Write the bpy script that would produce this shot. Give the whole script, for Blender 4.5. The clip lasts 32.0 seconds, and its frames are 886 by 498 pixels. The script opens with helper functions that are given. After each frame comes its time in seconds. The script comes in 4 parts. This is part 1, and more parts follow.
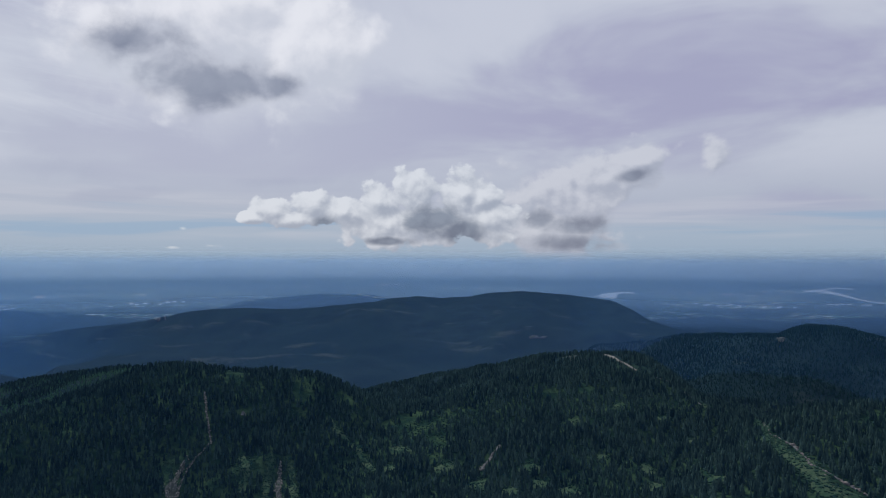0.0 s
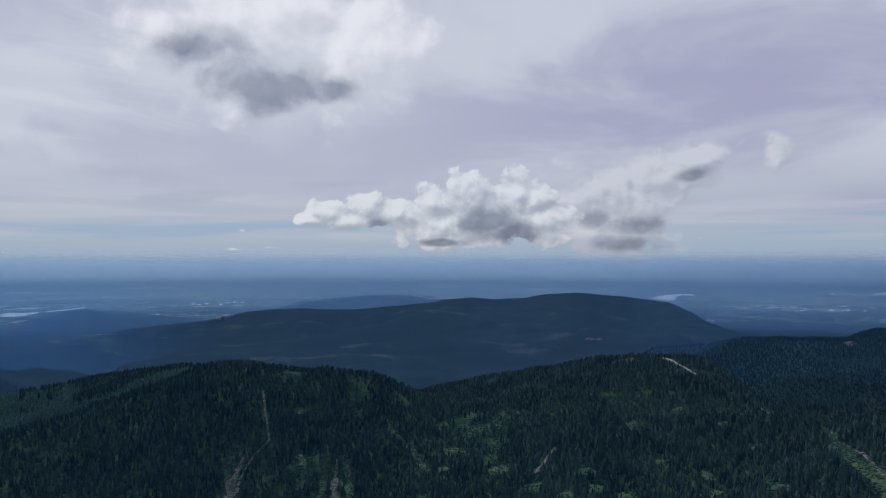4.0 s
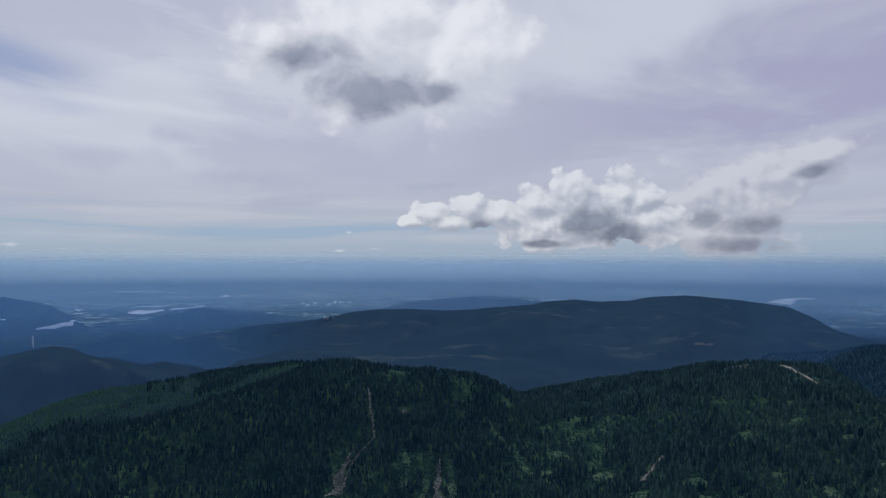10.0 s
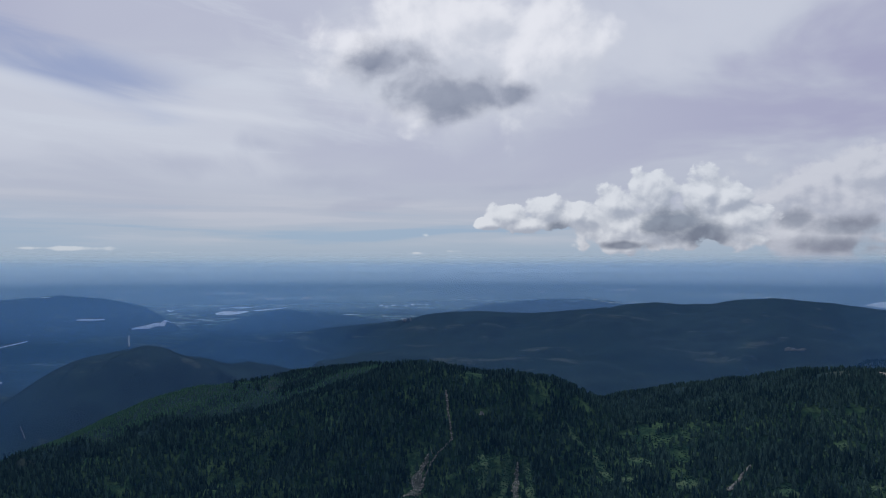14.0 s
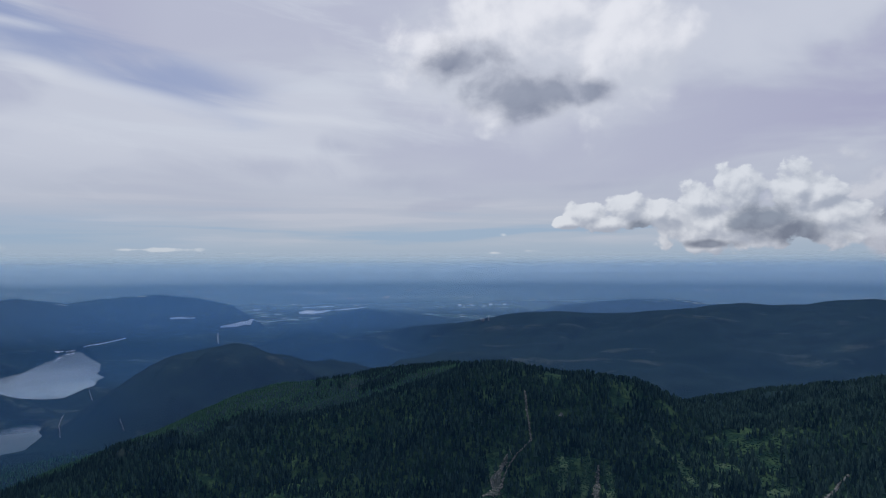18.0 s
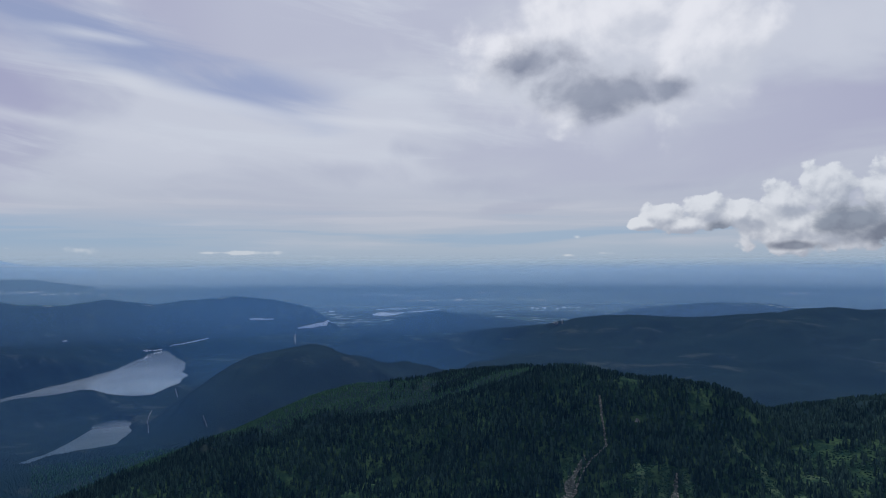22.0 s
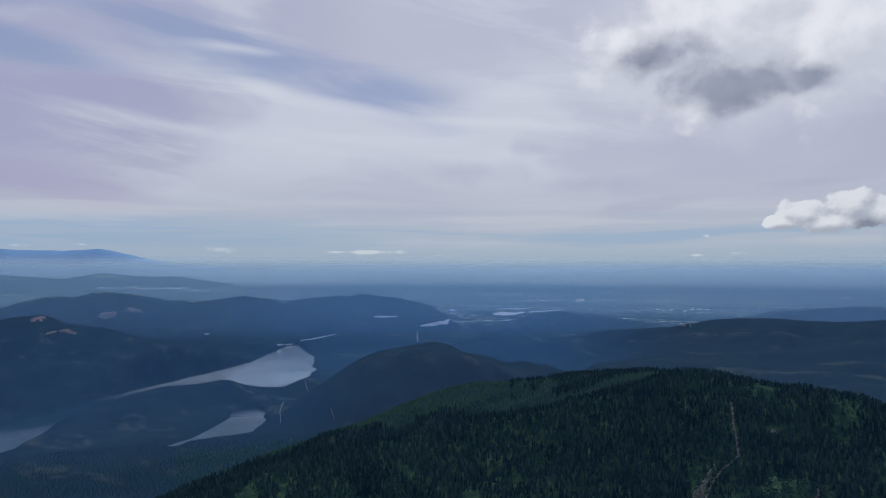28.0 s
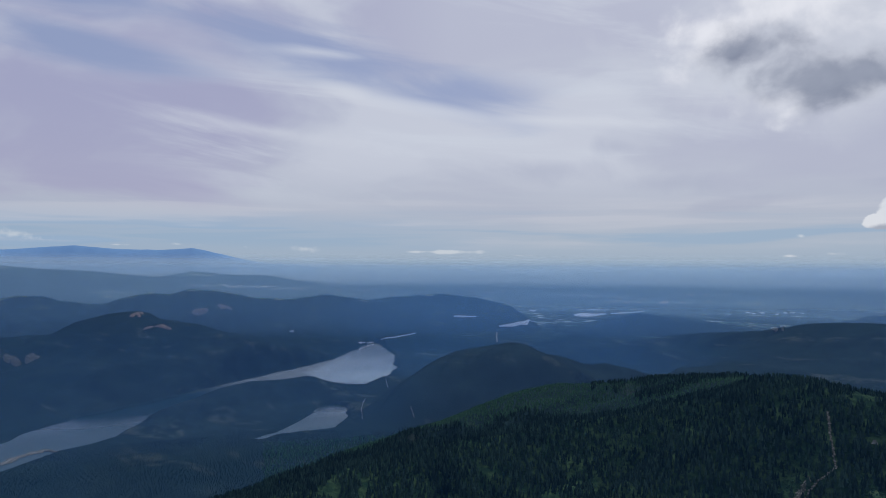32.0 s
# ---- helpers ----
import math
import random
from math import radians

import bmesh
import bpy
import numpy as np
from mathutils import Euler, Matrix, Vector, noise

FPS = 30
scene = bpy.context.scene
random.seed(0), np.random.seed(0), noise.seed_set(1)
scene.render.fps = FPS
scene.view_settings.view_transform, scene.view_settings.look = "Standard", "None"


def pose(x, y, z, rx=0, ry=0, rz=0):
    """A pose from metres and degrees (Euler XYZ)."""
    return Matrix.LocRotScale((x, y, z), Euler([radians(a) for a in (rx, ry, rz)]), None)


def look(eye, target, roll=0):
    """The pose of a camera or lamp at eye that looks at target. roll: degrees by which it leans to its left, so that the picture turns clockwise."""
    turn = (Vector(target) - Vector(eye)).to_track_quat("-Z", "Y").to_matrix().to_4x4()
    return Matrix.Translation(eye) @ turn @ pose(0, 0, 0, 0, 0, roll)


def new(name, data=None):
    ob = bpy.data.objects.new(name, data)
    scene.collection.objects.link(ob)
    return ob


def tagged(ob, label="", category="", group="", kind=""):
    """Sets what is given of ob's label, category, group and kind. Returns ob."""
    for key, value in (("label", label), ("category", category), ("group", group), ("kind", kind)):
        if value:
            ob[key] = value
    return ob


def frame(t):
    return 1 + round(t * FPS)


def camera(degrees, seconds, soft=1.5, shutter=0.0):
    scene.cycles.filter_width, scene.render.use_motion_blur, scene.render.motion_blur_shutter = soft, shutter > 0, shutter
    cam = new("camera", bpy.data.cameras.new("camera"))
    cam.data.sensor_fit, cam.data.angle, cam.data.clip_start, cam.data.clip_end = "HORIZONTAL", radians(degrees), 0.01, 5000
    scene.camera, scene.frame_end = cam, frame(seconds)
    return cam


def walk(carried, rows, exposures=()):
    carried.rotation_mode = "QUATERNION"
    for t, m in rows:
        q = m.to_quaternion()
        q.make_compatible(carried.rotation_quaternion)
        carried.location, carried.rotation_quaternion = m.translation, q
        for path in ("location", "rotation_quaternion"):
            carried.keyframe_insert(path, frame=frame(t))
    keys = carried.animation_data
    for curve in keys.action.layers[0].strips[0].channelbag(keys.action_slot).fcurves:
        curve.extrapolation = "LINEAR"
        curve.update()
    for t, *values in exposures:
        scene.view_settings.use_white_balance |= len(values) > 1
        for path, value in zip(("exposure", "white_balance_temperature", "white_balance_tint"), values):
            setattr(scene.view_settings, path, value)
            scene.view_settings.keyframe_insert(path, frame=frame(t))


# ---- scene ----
# A hovering camera that turns slowly to its left over wooded hills, lakes and a hazy plain.
EYE = 360.0
cam = camera(63.06, 32.0, soft=0.9)
# seconds, yaw, pitch, roll
TURNS = [
    (0.0, 0.00, 0.71, -0.11),
    (0.5, 0.50, 0.71, -0.10),
    (1.0, 1.01, 0.71, -0.10),
    (1.5, 1.50, 0.73, -0.10),
    (2.0, 2.03, 0.74, -0.09),
    (2.5, 2.57, 0.77, -0.09),
    (3.0, 3.10, 0.78, -0.09),
    (3.5, 3.68, 0.79, -0.08),
    (5.5, 6.09, 0.84, -0.14),
    (6.0, 6.69, 0.84, -0.13),
    (6.5, 7.30, 0.84, -0.14),
    (7.0, 7.99, 0.84, -0.14),
    (7.5, 8.75, 0.84, -0.14),
    (8.0, 9.49, 0.84, -0.14),
    (8.5, 10.25, 0.85, -0.14),
    (9.0, 10.98, 0.87, -0.15),
    (9.5, 11.68, 0.88, -0.15),
    (10.0, 12.38, 0.90, -0.15),
    (10.5, 13.12, 0.91, -0.16),
    (11.0, 13.91, 0.92, -0.14),
    (11.5, 14.66, 0.95, -0.13),
    (12.0, 15.37, 0.98, -0.12),
    (12.5, 16.09, 1.00, -0.08),
    (13.0, 16.87, 1.04, -0.05),
    (13.5, 17.65, 1.06, -0.01),
    (14.0, 18.45, 1.07, 0.03),
    (14.5, 19.25, 1.08, 0.07),
    (15.0, 20.11, 1.09, 0.09),
    (15.5, 21.01, 1.08, 0.10),
    (17.5, 23.92, 1.04, 0.21),
    (18.0, 24.62, 1.07, 0.21),
    (18.5, 25.34, 1.09, 0.22),
    (19.0, 26.03, 1.13, 0.23),
    (19.5, 26.73, 1.18, 0.25),
    (20.0, 27.43, 1.21, 0.26),
    (20.5, 28.14, 1.24, 0.26),
    (21.0, 28.84, 1.27, 0.27),
    (21.5, 29.59, 1.28, 0.26),
    (22.0, 30.35, 1.29, 0.25),
    (22.5, 31.13, 1.29, 0.23),
    (23.0, 31.93, 1.29, 0.21),
    (23.5, 32.75, 1.27, 0.18),
    (24.0, 33.57, 1.27, 0.17),
    (24.5, 34.37, 1.27, 0.15),
    (25.0, 35.17, 1.27, 0.14),
    (25.5, 36.04, 1.27, 0.14),
    (27.5, 39.15, 1.27, 0.01),
    (28.0, 39.89, 1.27, -0.01),
    (28.5, 40.63, 1.26, -0.03),
    (29.0, 41.38, 1.25, -0.07),
    (29.5, 42.14, 1.24, -0.12),
    (30.0, 42.94, 1.23, -0.15),
    (30.5, 43.73, 1.23, -0.19),
    (31.0, 44.51, 1.24, -0.23),
    (31.5, 45.33, 1.25, -0.25),
    (32.0, 46.19, 1.25, -0.27),
]
walk(cam, [(t, pose(1.5, 1.0, EYE, 90 + pitch, roll, yaw)) for t, yaw, pitch, roll in TURNS])

# ---------------------------------------------------------------- light
SUN_AZ, SUN_EL = 28.0, 45.0
world = bpy.data.worlds.new("sky")
scene.world = world
world.use_nodes = True
sun = new("sun", bpy.data.lights.new("sun", "SUN"))
sun.data.energy, sun.data.angle, sun.data.color = 2.3, radians(6), (1.0, 0.95, 0.88)
sun.matrix_basis = look((-math.sin(radians(SUN_AZ)), math.cos(radians(SUN_AZ)), EYE + math.tan(radians(SUN_EL))), (0, 0, EYE))


class Graph:
    """Short forms for shader nodes."""

    def __init__(self, tree):
        self.t = tree
        tree.nodes.clear()

    def node(self, kind, **sets):
        n = self.t.nodes.new(kind)
        for k, v in sets.items():
            setattr(n, k, v)
        return n

    def put(self, sock, v):
        if isinstance(v, bpy.types.NodeSocket):
            self.t.links.new(v, sock)
        elif isinstance(v, (tuple, list)) and len(v) == 3 and sock.type == "RGBA":
            sock.default_value = (*v, 1)
        else:
            sock.default_value = v

    def math(self, op, a, b=0.0, c=0.0, clamp=False):
        n = self.node("ShaderNodeMath", operation=op, use_clamp=clamp)
        for s, v in zip(n.inputs, (a, b, c)):
            self.put(s, v)
        return n.outputs[0]

    def mix(self, fac, a, b):
        n = self.node("ShaderNodeMix", data_type="RGBA")
        self.put(n.inputs[0], fac), self.put(n.inputs[6], a), self.put(n.inputs[7], b)
        return n.outputs[2]

    def noise(self, vec, scale, detail=5.0, rough=0.55, warp=0.0):
        n = self.node("ShaderNodeTexNoise")
        self.put(n.inputs["Vector"], vec)
        n.inputs["Scale"].default_value, n.inputs["Detail"].default_value = scale, detail
        n.inputs["Roughness"].default_value, n.inputs["Distortion"].default_value = rough, warp
        return n.outputs[0]

    def step(self, v, lo, hi, out0=0.0, out1=1.0):
        n = self.node("ShaderNodeMapRange", interpolation_type="SMOOTHSTEP")
        for s, x in zip(n.inputs, (v, lo, hi, out0, out1)):
            self.put(s, x)
        return n.outputs[0]

    def ramp(self, v, stops):
        n = self.node("ShaderNodeValToRGB")
        e = n.color_ramp.elements
        while len(e) < len(stops):
            e.new(0.5)
        for el, (p, c) in zip(e, stops):
            el.position, el.color = p, (*c, 1)
        self.put(n.inputs[0], v)
        return n.outputs[0]

    def join(self, x, y, z=0.0):
        n = self.node("ShaderNodeCombineXYZ")
        for s, v in zip(n.inputs, (x, y, z)):
            self.put(s, v)
        return n.outputs[0]


def build_sky():
    g = Graph(world.node_tree)
    way = g.node("ShaderNodeTexCoord").outputs["Generated"]
    sep = g.node("ShaderNodeSeparateXYZ")
    g.put(sep.inputs[0], way)
    x, y, z = sep.outputs
    az = g.math("MULTIPLY", g.math("ARCTAN2", g.math("MULTIPLY", x, -1.0), y), 57.2958)
    el = g.math("MULTIPLY", g.math("ARCSINE", z), 57.2958)
    sky = g.node("ShaderNodeTexSky", sky_type="NISHITA", sun_disc=False)
    sky.sun_elevation, sky.sun_rotation = radians(SUN_EL), radians(-SUN_AZ)
    clear = g.mix(1.0, (0, 0, 0), sky.outputs[0])
    clear_n = g.node("ShaderNodeVectorMath", operation="SCALE")
    g.put(clear_n.inputs[0], clear), g.put(clear_n.inputs[3], 0.10)
    # noise fields that fray every outline
    slant = g.math("SUBTRACT", el, g.math("MULTIPLY", az, 0.10))
    streak = g.noise(g.join(g.math("MULTIPLY", az, 0.030), g.math("MULTIPLY", slant, 0.17)), 1.7, 7, 0.58, 0.7)
    level = g.noise(g.join(g.math("MULTIPLY", az, 0.026), g.math("MULTIPLY", el, 0.42), 5.0), 1.6, 4, 0.5, 0.3)
    broad = g.noise(g.join(g.math("MULTIPLY", az, 0.034), g.math("MULTIPLY", el, 0.085), 3.0), 1.5, 5, 0.5, 0.4)
    soft = g.noise(g.join(az, el, 7.7), 0.20, 6, 0.55, 0.4)

    # high layer: blue-grey near the horizon, lilac grey above
    base = g.ramp(g.math("MULTIPLY_ADD", el, 1 / 32.0, 2 / 32.0, clamp=True), [
        (0.03, (0.22, 0.33, 0.47)), (0.075, (0.31, 0.41, 0.54)), (0.12, (0.36, 0.44, 0.56)), (0.19, (0.42, 0.46, 0.57)),
        (0.30, (0.46, 0.49, 0.60)), (0.60, (0.50, 0.53, 0.64)), (1.0, (0.52, 0.56, 0.68))])
    lilac = g.math("MULTIPLY", g.step(broad, 0.42, 0.62), g.math("MULTIPLY", g.math("MAXIMUM", g.step(az, 16, -14, 0.3, 1.0), g.step(az, 34, 66)), g.step(el, 2.0, 6.0)))
    base = g.mix(lilac, base, (0.365, 0.37, 0.53))
    base = g.mix(g.math("MULTIPLY", g.math("MULTIPLY", g.step(az, 42, 74), g.step(el, 5, 14)), 0.4), base, (0.33, 0.35, 0.54))
    pale = g.math("MULTIPLY", g.step(broad, 0.52, 0.34), g.step(el, 4, 9))
    base = g.mix(g.math("MULTIPLY", pale, 0.6), base, (0.60, 0.63, 0.72))
    bright = g.math("MULTIPLY", g.step(streak, 0.48, 0.70), g.math("MULTIPLY", g.step(el, 3, 8), g.math("MULTIPLY", g.step(az, 5, 30), g.step(az, 76, 58))))
    base = g.mix(g.math("MULTIPLY", bright, 0.65), base, (0.60, 0.64, 0.73))
    low = g.math("MULTIPLY", g.step(level, 0.50, 0.62), g.math("MULTIPLY", g.step(el, 0.6, 2.0), g.step(el, 4.8, 2.8)))
    base = g.mix(g.math("MULTIPLY", low, 0.6), base, (0.24, 0.38, 0.56))
    west = g.math("MULTIPLY", g.math("MULTIPLY", g.step(az, 36, 62), g.step(level, 0.60, 0.44)), g.math("MULTIPLY", g.step(el, 0.3, 1.5), g.step(el, 4.6, 2.4)))
    base = g.mix(g.math("MULTIPLY", west, 0.85), base, (0.25, 0.39, 0.58))
    band = g.math("MULTIPLY", g.step(level, 0.50, 0.36), g.math("MULTIPLY", g.step(el, 0.8, 2.2), g.step(el, 7.0, 4.0)))
    base = g.mix(g.math("MULTIPLY", band, 0.5), base, (0.52, 0.54, 0.63))

    def blobs(items, fray, amount, ahead=(0.0, 0.0)):
        """Union of soft ellipses (azimuth, elevation, half width, half height, slant), frayed by noise."""
        best = None
        for a, e, ra, re, *tilt in items:
            da = g.math("SUBTRACT", az, a - ahead[0])
            dx = g.math("MULTIPLY", da, 1.0 / ra)
            de = g.math("SUBTRACT", el, e - ahead[1])
            if tilt:
                de = g.math("SUBTRACT", de, g.math("MULTIPLY", da, tilt[0]))
            dy = g.math("MULTIPLY", de, 1.0 / re)
            d = g.math("SUBTRACT", 1.0, g.math("SQRT", g.math("ADD", g.math("MULTIPLY", dx, dx), g.math("MULTIPLY", dy, dy))))
            best = d if best is None else g.math("SMOOTH_MAX", best, d, 0.15)
        return g.math("ADD", best, g.math("MULTIPLY", g.math("SUBTRACT", fray, 0.5), amount))

    def heads(scale, detail, share, ahead=(0.0, 0.0)):
        """Rounded heads of cloud on rounded heads of cloud; read a little ahead towards the light where asked."""
        a, e = g.math("ADD", az, ahead[0]), g.math("ADD", el, ahead[1])
        n = g.node("ShaderNodeTexNoise")
        g.put(n.inputs["Vector"], g.join(a, e, 2.0))
        n.inputs["Scale"].default_value, n.inputs["Detail"].default_value = scale * 1.6, 3
        warp = g.node("ShaderNodeVectorMath", operation="MULTIPLY_ADD")
        g.put(warp.inputs[0], n.outputs["Color"]), g.put(warp.inputs[1], (0.9 / scale, 0.9 / scale, 0.0))
        g.put(warp.inputs[2], g.join(a, g.math("MULTIPLY", e, 1.2), 0.0))
        v = g.node("ShaderNodeTexVoronoi", feature="SMOOTH_F1", voronoi_dimensions="2D")
        g.put(v.inputs["Vector"], warp.outputs[0])
        v.inputs["Scale"].default_value, v.inputs["Detail"].default_value, v.inputs["Roughness"].default_value = scale, 2.0, 0.42
        v.inputs["Smoothness"].default_value, v.normalize = 1.0, True
        f = g.noise(g.join(a, g.math("MULTIPLY", e, 1.15), 1.7), scale * 0.8, detail, 0.52, 0.25)
        round_ = g.math("SUBTRACT", 0.95, v.outputs["Distance"])
        h = g.math("ADD", g.math("MULTIPLY", round_, share), g.math("MULTIPLY", f, 1.0 - share))
        return g.math("MULTIPLY_ADD", h, 2.6, 0.5 - 2.6 * 0.545)

    # gaps of clear sky high up, and pale swirls below them
    gap = blobs([(57, 16.6, 13, 2.0, 0.16), (45.8, 13.4, 7.5, 1.9, 0.20), (73.6, 15.4, 8, 1.4, 0.14), (75.6, 19.0, 8, 2.2, 0.05)], streak, 2.4)
    blue = g.mix(0.12, (0.255, 0.305, 0.50), clear_n.outputs[0])
    base = g.mix(g.math("MULTIPLY", g.step(gap, -0.40, 0.75), 0.95), base, blue)
    curl = blobs([(47.6, 12.2, 9, 0.8, 0.14), (37, 11.2, 9, 0.6, 0.06), (53.6, 13.2, 3, 0.7, 0.15), (56.5, 16.2, 5, 0.55, 0.04), (60, 10.2, 9, 0.9, 0.12)], streak, 2.2)
    base = g.mix(g.math("MULTIPLY", g.step(curl, -0.2, 1.0), 0.6), base, (0.64, 0.67, 0.75))
    # faint grey smudges under the high layer
    smudge = blobs([(38.0, 7.4, 5.0, 1.3), (28.5, 6.2, 4.0, 0.9), (24, 4.6, 5, 0.5, -0.08), (12.5, 5.9, 5, 0.6, -0.05), (33, 9.2, 2.0, 1.0)], soft, 2.6)
    base = g.mix(g.math("MULTIPLY", g.step(smudge, -0.1, 1.0), 0.45), base, (0.36, 0.39, 0.52))

    def cumulus(under, body, dark, tone, scale, share, amount, edge, ahead, veil, core, slope, fringe=0.9):
        """A heap of cloud: bright where its heads face the light, grey below."""
        field = blobs(body, heads(scale, 7, share), amount)
        before = blobs(body, heads(scale, 5, share, ahead), amount, ahead)
        mass = g.step(field, *edge)
        relief = g.step(g.math("SUBTRACT", field, before), -slope, slope)
        light = g.mix(relief, tone[1], tone[0])
        shade = g.step(blobs(dark, g.math("MULTIPLY_ADD", relief, 0.3, g.math("MULTIPLY_ADD", cloudy, 1.9, -0.60)), fringe), *core)
        return g.mix(g.math("MULTIPLY", mass, veil), under, g.mix(shade, light, g.mix(relief, tone[2], tone[3])))

    cloudy = g.noise(g.join(az, g.math("MULTIPLY", el, 1.2), 4.4), 0.42, 7, 0.55, 0.15)
    # the large cloud high up and the long one over the plain
    base = g.mix(g.math("MULTIPLY", g.step(blobs([(18, 15.0, 15, 6.5)], soft, 1.4), -0.1, 0.8), 0.7), base, (0.60, 0.63, 0.71))
    base = cumulus(base, [(18, 18.6, 9.0, 5.2), (10.6, 16.6, 4.8, 4.4), (24.4, 16.2, 5.0, 3.6), (18, 13.2, 7.5, 3.4)],
                   [(22.8, 15.0, 3.8, 2.2), (21.0, 13.8, 4.2, 2.3), (17.4, 13.2, 4.8, 2.0), (13.8, 13.0, 2.8, 1.2), (17.8, 11.4, 2.6, 2.0)],
                   ((0.80, 0.81, 0.87), (0.55, 0.58, 0.67), (0.17, 0.195, 0.28), (0.27, 0.30, 0.39)), 0.21, 0.35, 1.7, (-0.15, 0.65), (0.7, 1.2), 0.92, (-0.30, 0.60), 0.7, 0.55)
    base = cumulus(base, [(-8.6, 4.4, 5.0, 2.8), (-12.5, 6.4, 4.2, 1.9, -0.2), (-15.6, 7.6, 2.4, 1.0, -0.2), (-9.5, 2.0, 4.6, 1.9), (-20.6, 7.0, 1.3, 1.8, -0.3)],
                   [(-11.0, 2.6, 3.0, 0.9, -0.05), (-9.6, 1.1, 3.8, 0.9), (-15.0, 6.4, 1.8, 0.6, -0.2), (-7.5, 3.2, 1.4, 0.8)],
                   ((0.58, 0.60, 0.68), (0.38, 0.41, 0.51), (0.17, 0.19, 0.27), (0.27, 0.30, 0.39)), 0.34, 0.35, 1.8, (-0.12, 0.50), (0.4, 0.7), 0.92, (-0.2, 0.7), 0.55)
    base = cumulus(base, [(14.8, 3.1, 1.2, 0.5), (13.2, 3.6, 1.8, 0.9), (11.6, 3.0, 2.6, 0.8), (10.4, 4.1, 1.5, 1.2), (7.4, 3.6, 2.4, 1.2), (5.0, 4.4, 1.9, 1.3), (2.2, 5.2, 1.9, 1.8), (-1.5, 5.1, 2.0, 1.8), (2.5, 2.6, 5.4, 1.6), (-3.4, 3.0, 2.6, 1.9), (-3.0, 4.6, 1.8, 1.5)],
                   [(0.8, 3.0, 3.4, 1.4), (-1.4, 2.0, 3.4, 1.2), (4.6, 1.3, 3.0, 0.45), (9.4, 2.8, 1.3, 0.8)],
                   ((0.67, 0.70, 0.77), (0.34, 0.38, 0.48), (0.14, 0.17, 0.25), (0.23, 0.27, 0.36)), 0.55, 0.5, 1.15, (0.0, 0.24), (0.28, 0.50), 1.0, (-0.1, 0.7), 0.6)
    # a few small puffs low over the horizon, half lost in haze
    puffs = [(17.7, 0.9, 1.0, 0.28), (19.8, 2.15, 0.5, 0.25), (57.0, 1.2, 1.7, 0.42), (47.6, 1.02, 4.6, 0.18), (77.0, 1.95, 3.2, 0.75),
             (66.5, 1.45, 1.6, 0.22), (40.5, 0.75, 2.2, 0.12), (20.6, 0.75, 0.7, 0.14), (61.5, 1.3, 0.8, 0.2), (70.5, 1.35, 1.4, 0.15)]
    puff = g.step(blobs(puffs, g.math("ADD", g.math("MULTIPLY", cloudy, 1.4), -0.28), 2.6), 0.1, 0.9)
    base = g.mix(g.math("MULTIPLY", puff, 0.75), base, (0.60, 0.65, 0.72))
    final = g.mix(0.05, base, clear_n.outputs[0])
    bg = g.node("ShaderNodeBackground")
    g.put(bg.inputs[0], final)
    bg.inputs[1].default_value = 1.0
    out = g.node("ShaderNodeOutputWorld")
    g.put(out.inputs[0], bg.outputs[0])


build_sky()

# ---------------------------------------------------------------- materials
def material(name):
    m = bpy.data.materials.new(name)
    m.use_nodes = True
    return m, Graph(m.node_tree)


def finish(g, color, rough=0.9, bump=None, strength=0.5, dist=1.0, spec=0.2, metal=0.0):
    b = g.node("ShaderNodeBsdfPrincipled")
    g.put(b.inputs["Base Color"], color), g.put(b.inputs["Roughness"], rough), g.put(b.inputs["Metallic"], metal)
    g.put(b.inputs["Specular IOR Level"], spec)
    if bump is not None:
        n = g.node("ShaderNodeBump")
        n.inputs["Strength"].default_value, n.inputs["Distance"].default_value = strength, dist
        g.put(n.inputs["Height"], bump)
        g.put(b.inputs["Normal"], n.outputs[0])
    out = g.node("ShaderNodeOutputMaterial")
    g.put(out.inputs[0], b.outputs[0])


